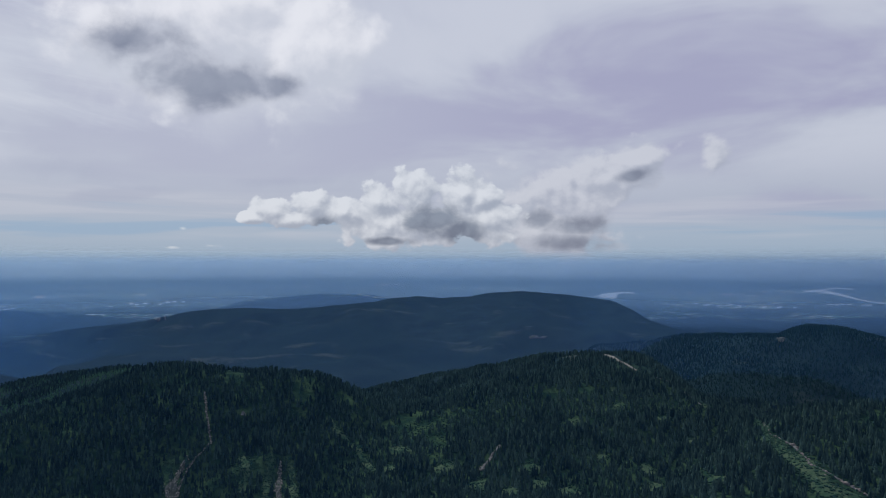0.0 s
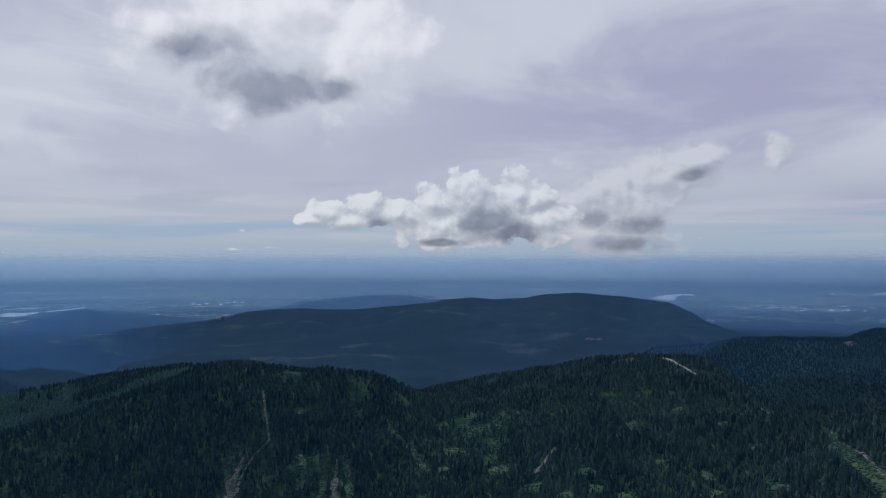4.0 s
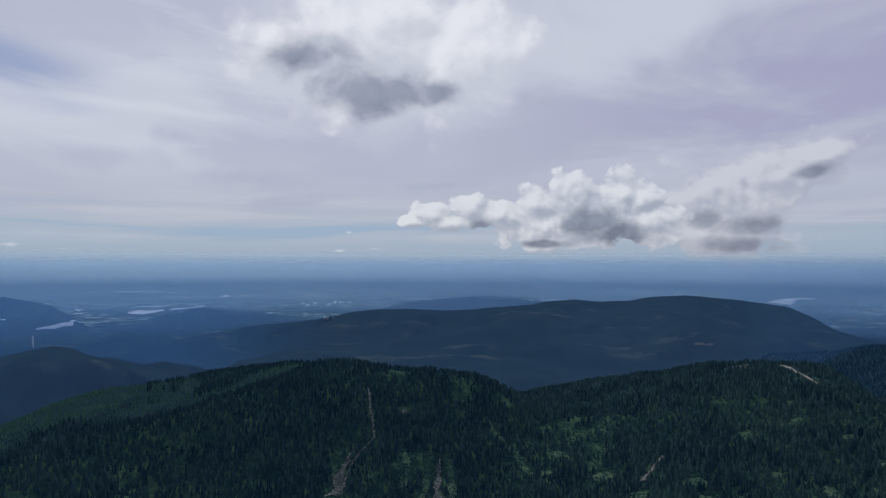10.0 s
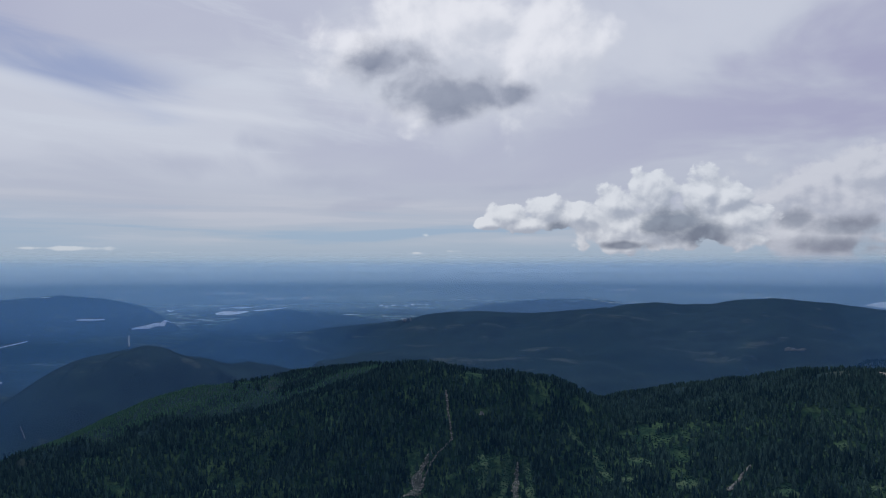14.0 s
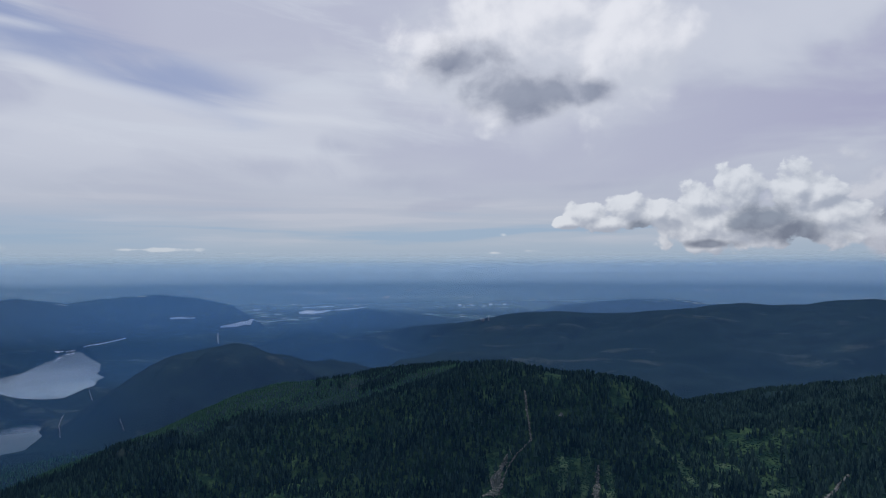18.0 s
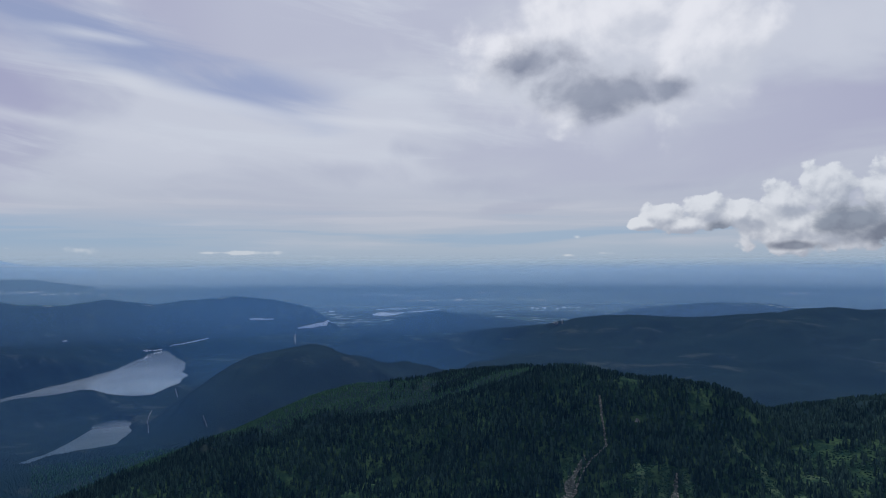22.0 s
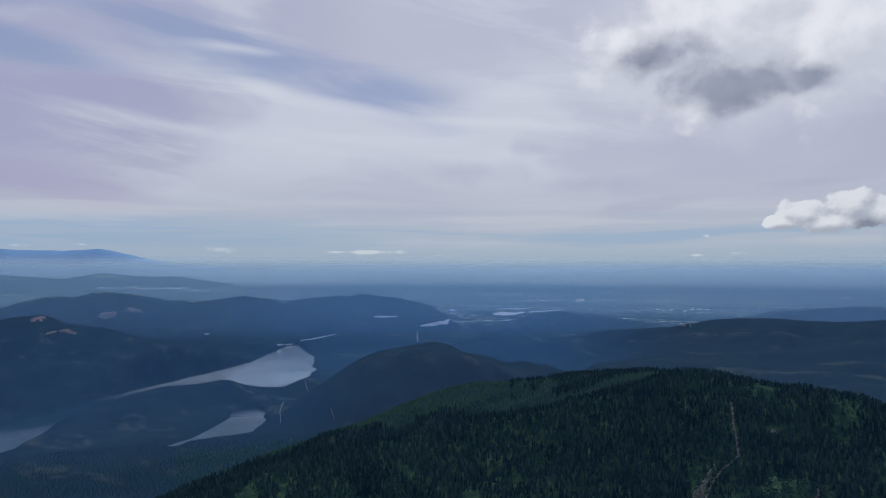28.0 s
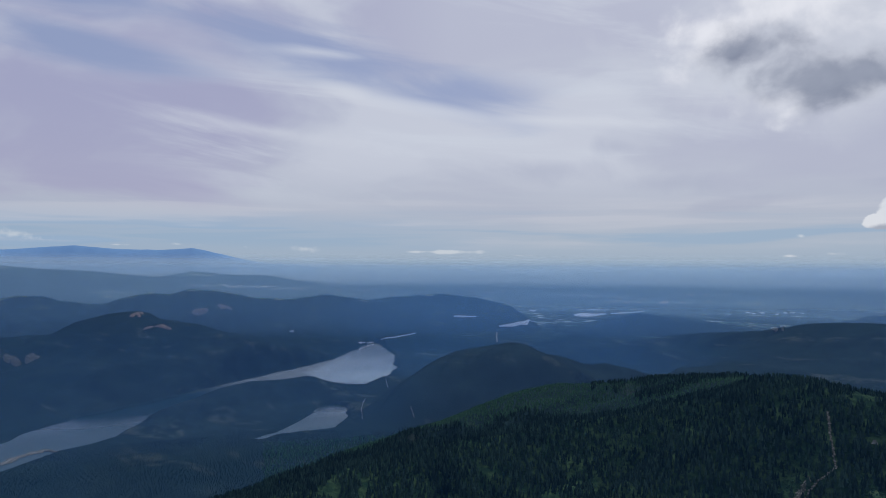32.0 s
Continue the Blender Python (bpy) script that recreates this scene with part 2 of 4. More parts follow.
def ground_material():
    m, g = material("wooded_ground")
    co = g.node("ShaderNodeTexCoord").outputs["Object"]
    sep = g.node("ShaderNodeSeparateXYZ")
    g.put(sep.inputs[0], co)
    x, y, z = sep.outputs
    r = g.math("SQRT", g.math("ADD", g.math("MULTIPLY", x, x), g.math("MULTIPLY", y, y)))
    bearing = g.math("ARCTAN2", g.math("MULTIPLY", x, -1.0), y)
    big = g.noise(co, 0.0035, 6, 0.55, 0.5)
    mid = g.noise(co, 0.018, 5, 0.6)
    fine = g.noise(co, 0.22, 4, 0.6)
    # Navy lean of the wood colours carries the haze of distance.
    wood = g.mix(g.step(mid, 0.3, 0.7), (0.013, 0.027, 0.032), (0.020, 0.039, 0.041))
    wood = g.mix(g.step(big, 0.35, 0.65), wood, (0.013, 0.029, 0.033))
    # logged strips grown over with brush, along the contour
    strip = g.noise(g.join(g.math("MULTIPLY", x, 0.004), g.math("MULTIPLY", y, 0.012), g.math("MULTIPLY", z, 0.03)), 1.0, 5, 0.6, 0.6)
    cut = g.math("MULTIPLY", g.step(strip, 0.56, 0.66), g.step(mid, 0.40, 0.58))
    wood = g.mix(g.math("MULTIPLY", cut, 0.7), wood, (0.050, 0.066, 0.056))
    # brush and grass under the near trees
    brush = g.mix(g.step(g.noise(co, 0.05, 5, 0.6), 0.4, 0.65), (0.014, 0.036, 0.024), (0.042, 0.080, 0.040))
    brush = g.mix(g.step(fine, 0.45, 0.75), brush, (0.012, 0.026, 0.018))
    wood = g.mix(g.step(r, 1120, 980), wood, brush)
    # the plain: long strips of fields, woods and towns
    lay = g.join(g.math("MULTIPLY", bearing, 4000.0), g.math("MULTIPLY", r, 4.5))
    vor = g.node("ShaderNodeTexVoronoi", feature="F1")
    g.put(vor.inputs["Vector"], lay)
    vor.inputs["Scale"].default_value = 0.026
    vs = g.node("ShaderNodeSeparateColor")
    g.put(vs.inputs[0], vor.outputs["Color"])
    field = g.mix(g.step(vs.outputs[0], 0.5, 1.0), (0.060, 0.110, 0.080), (0.44, 0.46, 0.40))
    patch = g.noise(lay, 0.0016, 6, 0.62, 0.6)
    up = g.node("ShaderNodeSeparateXYZ")
    g.put(up.inputs[0], g.node("ShaderNodeNewGeometry").outputs["Normal"])
    level = g.step(up.outputs[2], 0.955, 0.969)
    tract = g.math("MULTIPLY", g.math("MULTIPLY", g.step(patch, 0.46, 0.62), level), g.step(r, 3300, 3620))
    fields = g.math("MULTIPLY", tract, g.step(vs.outputs[1], 0.42, 0.62))
    wood = g.mix(g.math("MULTIPLY", g.step(g.noise(lay, 0.006, 5, 0.65, 0.4), 0.45, 0.65), g.math("MULTIPLY", level, g.step(r, 3250, 3500))), wood, (0.040, 0.068, 0.058))
    col = g.mix(g.math("MULTIPLY", fields, g.step(r, 4440, 4380)), wood, field)
    finish(g, col, 1.0, fine, 0.5, 5.0, 0.0)
    return m


def meadow_material():
    m, g = material("meadow")
    co = g.node("ShaderNodeTexCoord").outputs["Object"]
    a, b = g.noise(co, 0.08, 5, 0.6), g.noise(co, 0.6, 4, 0.6)
    col = g.mix(g.step(a, 0.35, 0.65), (0.030, 0.066, 0.040), (0.068, 0.106, 0.062))
    col = g.mix(g.step(b, 0.5, 0.75), col, (0.022, 0.044, 0.022))
    finish(g, col, 1.0, b, 0.7, 0.8, 0.0)
    return m


def gravel_material(name, c0, c1):
    m, g = material(name)
    co = g.node("ShaderNodeTexCoord").outputs["Object"]
    a, b = g.noise(co, 0.12, 5, 0.65), g.noise(co, 1.1, 4, 0.7)
    col = g.mix(g.step(a, 0.35, 0.65), c0, c1)
    col = g.mix(g.step(b, 0.55, 0.8), col, (0.07, 0.08, 0.05))
    finish(g, col, 0.95, b, 0.8, 0.8, 0.1)
    return m


def tree_material(name, c0, c1, island=True):
    m, g = material(name)
    co = g.node("ShaderNodeTexCoord").outputs["Object"]
    if island:
        rnd = g.node("ShaderNodeNewGeometry").outputs["Random Per Island"]
    else:
        rnd = g.node("ShaderNodeObjectInfo").outputs["Random"]
    a, b = g.noise(co, 0.02, 4, 0.6), g.noise(co, 1.3, 3, 0.6)
    f = g.math("ADD", g.math("MULTIPLY", g.math("POWER", rnd, 1.6), 0.75), g.math("MULTIPLY", g.step(a, 0.3, 0.7), 0.35), clamp=True)
    col = g.mix(f, c0, c1)
    col = g.mix(g.step(b, 0.45, 0.8), col, (0.008, 0.018, 0.017))
    finish(g, col, 0.95, b, 0.5, 0.3, 0.02)
    return m


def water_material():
    """Calm water that mirrors the sky, partly by colour; a breeze and darker colour dull the nearer arms."""
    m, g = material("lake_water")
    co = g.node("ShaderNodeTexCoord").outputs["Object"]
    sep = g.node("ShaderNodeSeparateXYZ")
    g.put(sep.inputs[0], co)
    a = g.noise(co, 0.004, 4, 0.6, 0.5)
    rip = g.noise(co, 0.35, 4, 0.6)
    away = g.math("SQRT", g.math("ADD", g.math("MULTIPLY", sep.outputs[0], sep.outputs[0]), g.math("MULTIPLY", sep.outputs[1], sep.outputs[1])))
    # Nearer arms: rougher, their dim reflection painted as a dark base colour.
    ruffle_dim = g.math("MULTIPLY", g.step(g.math("ADD", away, g.math("MULTIPLY", a, 160.0)), 1990, 1760), 0.85)
    # Pale far tone paints the open lake's mirrored sky into the base colour.
    sheen = g.mix(g.step(away, 2080, 2420), (0.014, 0.045, 0.065), (0.26, 0.33, 0.39))
    rough = g.math("ADD", g.step(a, 0.3, 0.7, 0.08, 0.2), g.math("MULTIPLY", ruffle_dim, 0.25))
    finish(g, g.mix(ruffle_dim, sheen, (0.014, 0.052, 0.072)), rough, rip, 0.04, 0.3,
           g.math("MULTIPLY_ADD", ruffle_dim, -0.74, 0.8), g.math("MULTIPLY_ADD", ruffle_dim, -0.22, 0.22))
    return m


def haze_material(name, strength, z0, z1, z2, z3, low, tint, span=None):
    """Tinted sheet standing in for air-light: lets most light through and scatters the rest; thickest between z1 and
    z2.
    """
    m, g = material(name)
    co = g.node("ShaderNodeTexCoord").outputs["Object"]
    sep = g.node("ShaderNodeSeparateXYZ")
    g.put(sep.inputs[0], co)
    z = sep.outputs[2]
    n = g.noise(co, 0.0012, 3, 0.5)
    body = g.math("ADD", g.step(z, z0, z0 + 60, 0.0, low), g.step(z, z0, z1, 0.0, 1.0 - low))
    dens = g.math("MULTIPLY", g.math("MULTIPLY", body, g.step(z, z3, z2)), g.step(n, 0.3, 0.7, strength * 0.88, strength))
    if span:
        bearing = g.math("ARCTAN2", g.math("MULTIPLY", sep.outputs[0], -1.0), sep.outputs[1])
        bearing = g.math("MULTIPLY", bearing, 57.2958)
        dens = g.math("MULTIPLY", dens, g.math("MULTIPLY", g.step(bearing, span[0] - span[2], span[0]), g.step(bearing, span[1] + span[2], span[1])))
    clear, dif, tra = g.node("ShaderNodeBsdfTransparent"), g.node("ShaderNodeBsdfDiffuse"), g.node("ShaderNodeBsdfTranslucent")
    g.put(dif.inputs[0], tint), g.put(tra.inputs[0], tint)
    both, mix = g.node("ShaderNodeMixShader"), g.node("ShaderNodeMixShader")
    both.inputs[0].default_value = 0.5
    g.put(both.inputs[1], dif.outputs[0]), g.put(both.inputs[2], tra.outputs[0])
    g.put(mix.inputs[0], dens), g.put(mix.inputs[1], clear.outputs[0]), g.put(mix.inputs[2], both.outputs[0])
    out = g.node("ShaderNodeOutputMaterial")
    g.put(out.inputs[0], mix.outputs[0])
    return m


MAT_GROUND, MAT_MEADOW, MAT_WATER = ground_material(), meadow_material(), water_material()
# Matte pale colour stands in for the sky mirrored by ponds and rivers.
MAT_POND, _g = material("pond_sky_sheen")
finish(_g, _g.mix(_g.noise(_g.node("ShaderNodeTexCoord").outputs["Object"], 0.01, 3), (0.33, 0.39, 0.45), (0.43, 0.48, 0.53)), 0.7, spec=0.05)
MAT_GRAVEL = gravel_material("pale_gravel", (0.15, 0.165, 0.165), (0.07, 0.08, 0.075))
MAT_SCREE = gravel_material("grey_scree", (0.066, 0.076, 0.076), (0.03, 0.042, 0.036))
MAT_STONE = gravel_material("pale_stones", (0.24, 0.235, 0.21), (0.12, 0.125, 0.11))
MAT_EARTH = gravel_material("reddish_earth", (0.15, 0.125, 0.12), (0.07, 0.068, 0.066))
MAT_FIR = tree_material("dark_fir", (0.006, 0.019, 0.020), (0.062, 0.114, 0.088))
# MAT_FIR with the near hill's shade put into the colour; wedge stand shares it.
MAT_DIMMED = tree_material("dimmed_fir", (0.005, 0.015, 0.017), (0.040, 0.080, 0.064))
# Far firs: haze and dimness of distance put into bluer, flatter colours.
MAT_DISTANT = tree_material("distant_fir_dimmed", (0.010, 0.030, 0.029), (0.022, 0.054, 0.046))
MAT_REMOTE = tree_material("remote_fir_hazed", (0.014, 0.029, 0.034), (0.020, 0.038, 0.042))
MAT_YOUNG = tree_material("young_fir", (0.040, 0.105, 0.062), (0.072, 0.150, 0.086))
MAT_BARK, _g = material("bark")
finish(_g, _g.mix(_g.noise(_g.node("ShaderNodeTexCoord").outputs["Object"], 3.0, 4), (0.07, 0.05, 0.035), (0.15, 0.12, 0.09)), 0.95)

# ---------------------------------------------------------------- shape of the land
def lattice(ix, iy, seed):
    h = (ix.astype(np.int64) * 374761393 + iy.astype(np.int64) * 668265263 + seed * 974711) & 0xFFFFFFFF
    h = ((h ^ (h >> 13)) * 1274126177) & 0xFFFFFFFF
    return ((h ^ (h >> 16)) & 0xFFFF) / 65535.0


def vnoise(x, y, seed=0):
    ix, iy = np.floor(x), np.floor(y)
    fx, fy = x - ix, y - iy
    fx, fy = fx * fx * (3 - 2 * fx), fy * fy * (3 - 2 * fy)
    a, b = lattice(ix, iy, seed), lattice(ix + 1, iy, seed)
    c, d = lattice(ix, iy + 1, seed), lattice(ix + 1, iy + 1, seed)
    return (a + (b - a) * fx) * (1 - fy) + (c + (d - c) * fx) * fy - 0.5


def fbm(x, y, size, octaves=4, seed=0, gain=0.5):
    out, amp = 0.0, 1.0
    for k in range(octaves):
        out = out + amp * vnoise(x / size + 17.3 * k, y / size - 9.1 * k, seed + k)
        size, amp = size * 0.5, amp * gain
    return out


def at(az, d, z=0.0):
    """A place by its bearing to the left of north and its distance from the hover point."""
    return Vector((-math.sin(radians(az)) * d, math.cos(radians(az)) * d, z))


def sight(az, el, d):
    """A place by bearing, angle above the hover point's level, and distance."""
    return at(az, d, EYE + d * math.tan(radians(el)))


# crest lines: (bearing, angle, distance) along each ridge; slopes of its near and far side; rounding; lowered by the trees on it
RIDGES = [
    # the steep near hill, dark with firs
    ("near", [(85.62, -19, 620), (62.62, -17.2, 770), (57.22, -16.6, 800), (53.42, -15.1, 840), (49.02, -13.9, 890), (45.82, -13.3, 930), (41.72, -12.65, 965), (37.32, -11.7, 1000), (34.32, -11.2, 1010), (30.92, -10.5, 1020),
              (28.72, -9.85, 1030), (26.32, -9.2, 1040), (24.12, -8.5, 1050), (22.6, -7.9, 1060), (21.3, -7.5, 1050), (17.5, -7.85, 1040), (15.3, -8.3, 1030), (12.5, -8.35, 1025), (10.5, -8.45, 1020), (8.6, -9.2, 1030), (5, -11.0, 1050)], 0.62, 0.5, 28, 7),
    # its far shoulder of young trees
    ("near", [(69.62, -19, 900), (61.62, -17.1, 1000), (54.22, -14.5, 1120), (46.22, -12.2, 1220), (43.22, -11.0, 1250), (40.22, -9.8, 1270), (36.72, -9.0, 1290), (31.52, -8.75, 1290), (29.82, -8.3, 1280), (26.02, -7.95, 1250), (22.62, -7.8, 1190)], 0.25, 0.5, 40, 4),
    # the wooded slope beside it, up to the trail knoll
    ("slope", [(7, -10.4, 1130), (2.9, -9.5, 1150), (-0.7, -8.8, 1160), (-4.3, -8.1, 1160), (-7.8, -7.5, 1150), (-10.9, -7.1, 1140), (-14.3, -6.9, 1120), (-15.9, -7.5, 1100), (-17.6, -8.6, 1070), (-19.6, -10.1, 1030),
              (-21.9, -10.8, 960), (-24.5, -11.8, 900)], 0.26, 0.55, 45, 6),
    ("slope", [(-23.4, -12.4, 850), (-25.6, -10.5, 860), (-28.5, -9.8, 860), (-31.4, -9.4, 860), (-40, -9, 880), (-60, -9, 900)], 0.22, 0.5, 35, 6),
    # the hill beyond the saddle, and the ridge to it
    ("mid", [(-12, -6.6, 1700), (-16.3, -6.1, 1700), (-18.4, -5.6, 1700), (-21.9, -5.6, 1680), (-24.9, -5.5, 1650), (-26.7, -4.6, 1630), (-28.5, -4.6, 1620), (-31.4, -5.35, 1600), (-38, -6.5, 1600), (-60, -8, 1600)], 0.30, 0.4, 50, 4),
    # the long mountain
    ("far", [(41.3, -6.9, 2250), (37.7, -6.05, 2300), (35.8, -5.78, 2330), (34.2, -5.84, 2350), (32.6, -5.95, 2370), (30.5, -5.72, 2390), (28.4, -5.2, 2420), (26, -4.9, 2460), (23.5, -4.7, 2480), (20.7, -4.28, 2500), (18.5, -3.9, 2510), (15.9, -3.8, 2520), (12.5, -3.9, 2520), (9.9, -3.85, 2510), (7.3, -3.6, 2515), (3.75, -3.08, 2530), (2, -2.95, 2540),
             (0.2, -3.1, 2550), (-2.1, -3.0, 2560), (-5.2, -2.6, 2560), (-6.9, -2.58, 2560), (-9.6, -2.8, 2560), (-13, -3.2, 2540), (-14.7, -4.0, 2520), (-15.9, -4.75, 2480), (-19, -5.7, 2400), (-23, -7, 2300)], 0.17, 0.35, 60, 1),
    ("far", [(28, -7.6, 1900), (22, -6.9, 2000), (14, -6.0, 2100), (8, -5.6, 2150), (2, -5.7, 2150), (-6, -5.6, 2100), (-10, -6.0, 2000)], 0.16, 0.2, 50, 1),
    # the cone above the lakes
    ("far", [(54.3, -12.7, 1600), (50, -9.75, 1750), (47.6, -8.1, 1850), (46.75, -7.6, 1870), (45.4, -6.94, 1900), (44.1, -6.56, 1920), (42.6, -6.33, 1930), (41.7, -6.16, 1940), (40.5, -5.96, 1940), (39.5, -6.27, 1930), (38.5, -6.81, 1915), (36.6, -7.5, 1890), (34, -8.9, 1850)], 0.34, 0.45, 22, 1),
    # the low hill between the lakes
    ("far", [(69.2, -12.0, 1740), (68.5, -11.5, 1770), (67.74, -10.8, 1785), (66.4, -10.4, 1810), (64.8, -9.95, 1850), (62.8, -9.22, 1900), (60.7, -8.82, 1940), (58.6, -8.8, 1970), (57.3, -8.65, 2000), (56.8, -8.54, 2010), (56.0, -8.73, 2025), (55.4, -9.04, 2040), (54.0, -9.6, 2060)], 0.26, 0.30, 14, 1),
    # the mountain across the lake
    ("far", [(92.62, -6.0, 2500), (81.62, -5.1, 2550), (77.62, -5.01, 2600), (74.57, -5.0, 2650), (73.22, -4.2, 2670), (71.42, -3.8, 2690), (70.62, -3.52, 2700), (69.12, -3.44, 2700), (68.22, -3.62, 2710), (67.52, -4.12, 2720), (64.82, -4.58, 2760), (62.82, -5.2, 2800), (59.52, -5.75, 2880), (56.22, -6.6, 2940), (54.62, -7.2, 2970)], 0.27, 0.3, 40, 1),
    # hills behind
    ("far", [(92.62, -2.3, 3500), (77.62, -2.44, 3560), (76.62, -2.19, 3580), (75.12, -2.26, 3590), (74.22, -2.55, 3590), (72.52, -2.84, 3590), (71.02, -2.86, 3600), (69.92, -2.47, 3620), (68.22, -2.1, 3640), (66.82, -2.27, 3640), (65.32, -1.84, 3650), (63.62, -2.0, 3650),
             (62.22, -2.22, 3650), (61.22, -2.49, 3650), (57.82, -2.65, 3650), (55.22, -2.3, 3700), (52.12, -2.76, 3700), (49.92, -2.5, 3720), (46.22, -2.25, 3750), (43.76, -2.5, 3750), (40.96, -3.1, 3700), (40.3, -3.6, 3690)], 0.6, 0.3, 40, 1),
    ("far", [(36.2, -4.9, 3420), (33.3, -3.98, 3560), (31.1, -3.55, 3600), (27.6, -3.85, 3600), (24.9, -4.2, 3560), (20.7, -4.75, 3450)], 0.5, 0.3, 60, 1),
    ("far", [(18, -3.9, 3500), (15, -3.2, 3600), (9.9, -2.78, 3650), (6, -2.82, 3650), (4.2, -3.15, 3600), (2, -3.7, 3500)], 0.5, 0.3, 60, 1),
    ("far", [(-11, -5.0, 3350), (-15.5, -4.65, 3420), (-20, -4.2, 3450), (-25.7, -4.35, 3450), (-28.5, -4.1, 3450), (-31.4, -3.85, 3450), (-45, -3.5, 3450), (-60, -4, 3400)], 0.8, 0.3, 60, 1),
    # ranges along the horizon
    ("far", [(97.62, -0.1, 4420), (77.62, -0.15, 4450), (75.62, -0.38, 4460), (73.22, -0.46, 4460), (70.62, -0.71, 4460), (67.62, -0.98, 4470), (65.32, -0.53, 4470), (62.02, -0.85, 4470), (59.92, -0.8, 4470), (58.62, -1.07, 4480), (56.12, -1.4, 4480)], 0.35, 0.4, 30, 0),
]
# lake shores: (bearing, distance) round each
LAKES = [
    [(91.62, 1480), (83.62, 1590), (77.52, 1690), (75.02, 1800), (72.42, 1900), (68.72, 2010), (64.82, 2190), (60.72, 2383), (57.82, 2562), (54.72, 2779), (53.12, 3024), (52.62, 3204), (51.72, 3341), (51.12, 3314), (50.62, 3092), (49.82, 2826), (50.12, 2635),
     (49.82, 2520), (50.32, 2392), (51.62, 2278), (52.52, 2200), (54.32, 2184), (56.12, 2160), (58.62, 2110), (61.62, 2050), (64.62, 1960), (67.12, 1860), (68.52, 1769), (69.22, 1717), (70.52, 1651), (72.02, 1603), (73.82, 1578), (76.52, 1494), (77.42, 1471), (83.62, 1390), (91.62, 1330)],
    [(60.3, 1538), (58.62, 1570), (56.42, 1590), (54.72, 1609), (54.02, 1688), (53.32, 1748), (53.52, 1838), (54.32, 1885), (54.92, 1887), (55.8, 1830), (57.4, 1690), (59.0, 1588)],
]


def shore(x, y, pts):
    """Distance to a closed outline, negative inside it."""
    best, inside = np.full(x.shape, 1e18), np.zeros(x.shape, bool)
    for p, q in zip(pts, pts[1:] + pts[:1]):
        ux, uy = q[0] - p[0], q[1] - p[1]
        u = np.clip(((x - p[0]) * ux + (y - p[1]) * uy) / (ux * ux + uy * uy), 0, 1)
        best = np.minimum(best, (x - p[0] - u * ux) ** 2 + (y - p[1] - u * uy) ** 2)
        if abs(uy) > 1e-9:
            inside ^= ((p[1] > y) != (q[1] > y)) & (x < p[0] + ux * (y - p[1]) / uy)
    return np.where(inside, -1.0, 1.0) * np.sqrt(best)


def crest_height(x, y, pts, slope, rnd):
    """The highest of the slopes that fall away from each stretch of a crest, and the distance to that stretch."""
    best, far = np.full(x.shape, -1e9), np.zeros(x.shape)
    for p, q in zip(pts, pts[1:]):
        ux, uy = q[0] - p[0], q[1] - p[1]
        u = np.clip(((x - p[0]) * ux + (y - p[1]) * uy) / (ux * ux + uy * uy), 0, 1)
        d2 = (x - p[0] - u * ux) ** 2 + (y - p[1] - u * uy) ** 2
        h = p[2] + (q[2] - p[2]) * u - slope * (np.sqrt(d2 + rnd * rnd) - rnd)
        higher = h > best
        best, far = np.where(higher, h, best), np.where(higher, d2, far)
    return best, np.sqrt(far)


CRESTS = []
for zone, line, s_near, s_far, rnd, trees in RIDGES:
    pts = []
    for a, e, d in line:
        v = sight(a, e, d)
        pts.append((v.x, v.y, v.z - trees, d))
    order = sorted((a, d) for a, _, d in line)
    lift = sorted((a, e, d) for a, e, d in line)
    lift = [(lift[0][0] - 8, lift[0][1] - 6, lift[0][2])] + lift + [(lift[-1][0] + 8, lift[-1][1] - 6, lift[-1][2])]
    CRESTS.append((zone, pts, s_near, s_far, rnd, [p[0] for p in order], [p[1] for p in order], [p[0] for p in lift], [math.tan(radians(p[1])) for p in lift], trees))
BASINS = []
for line in LAKES:
    BASINS.append([tuple(at(a, d).xy) for a, d in line])


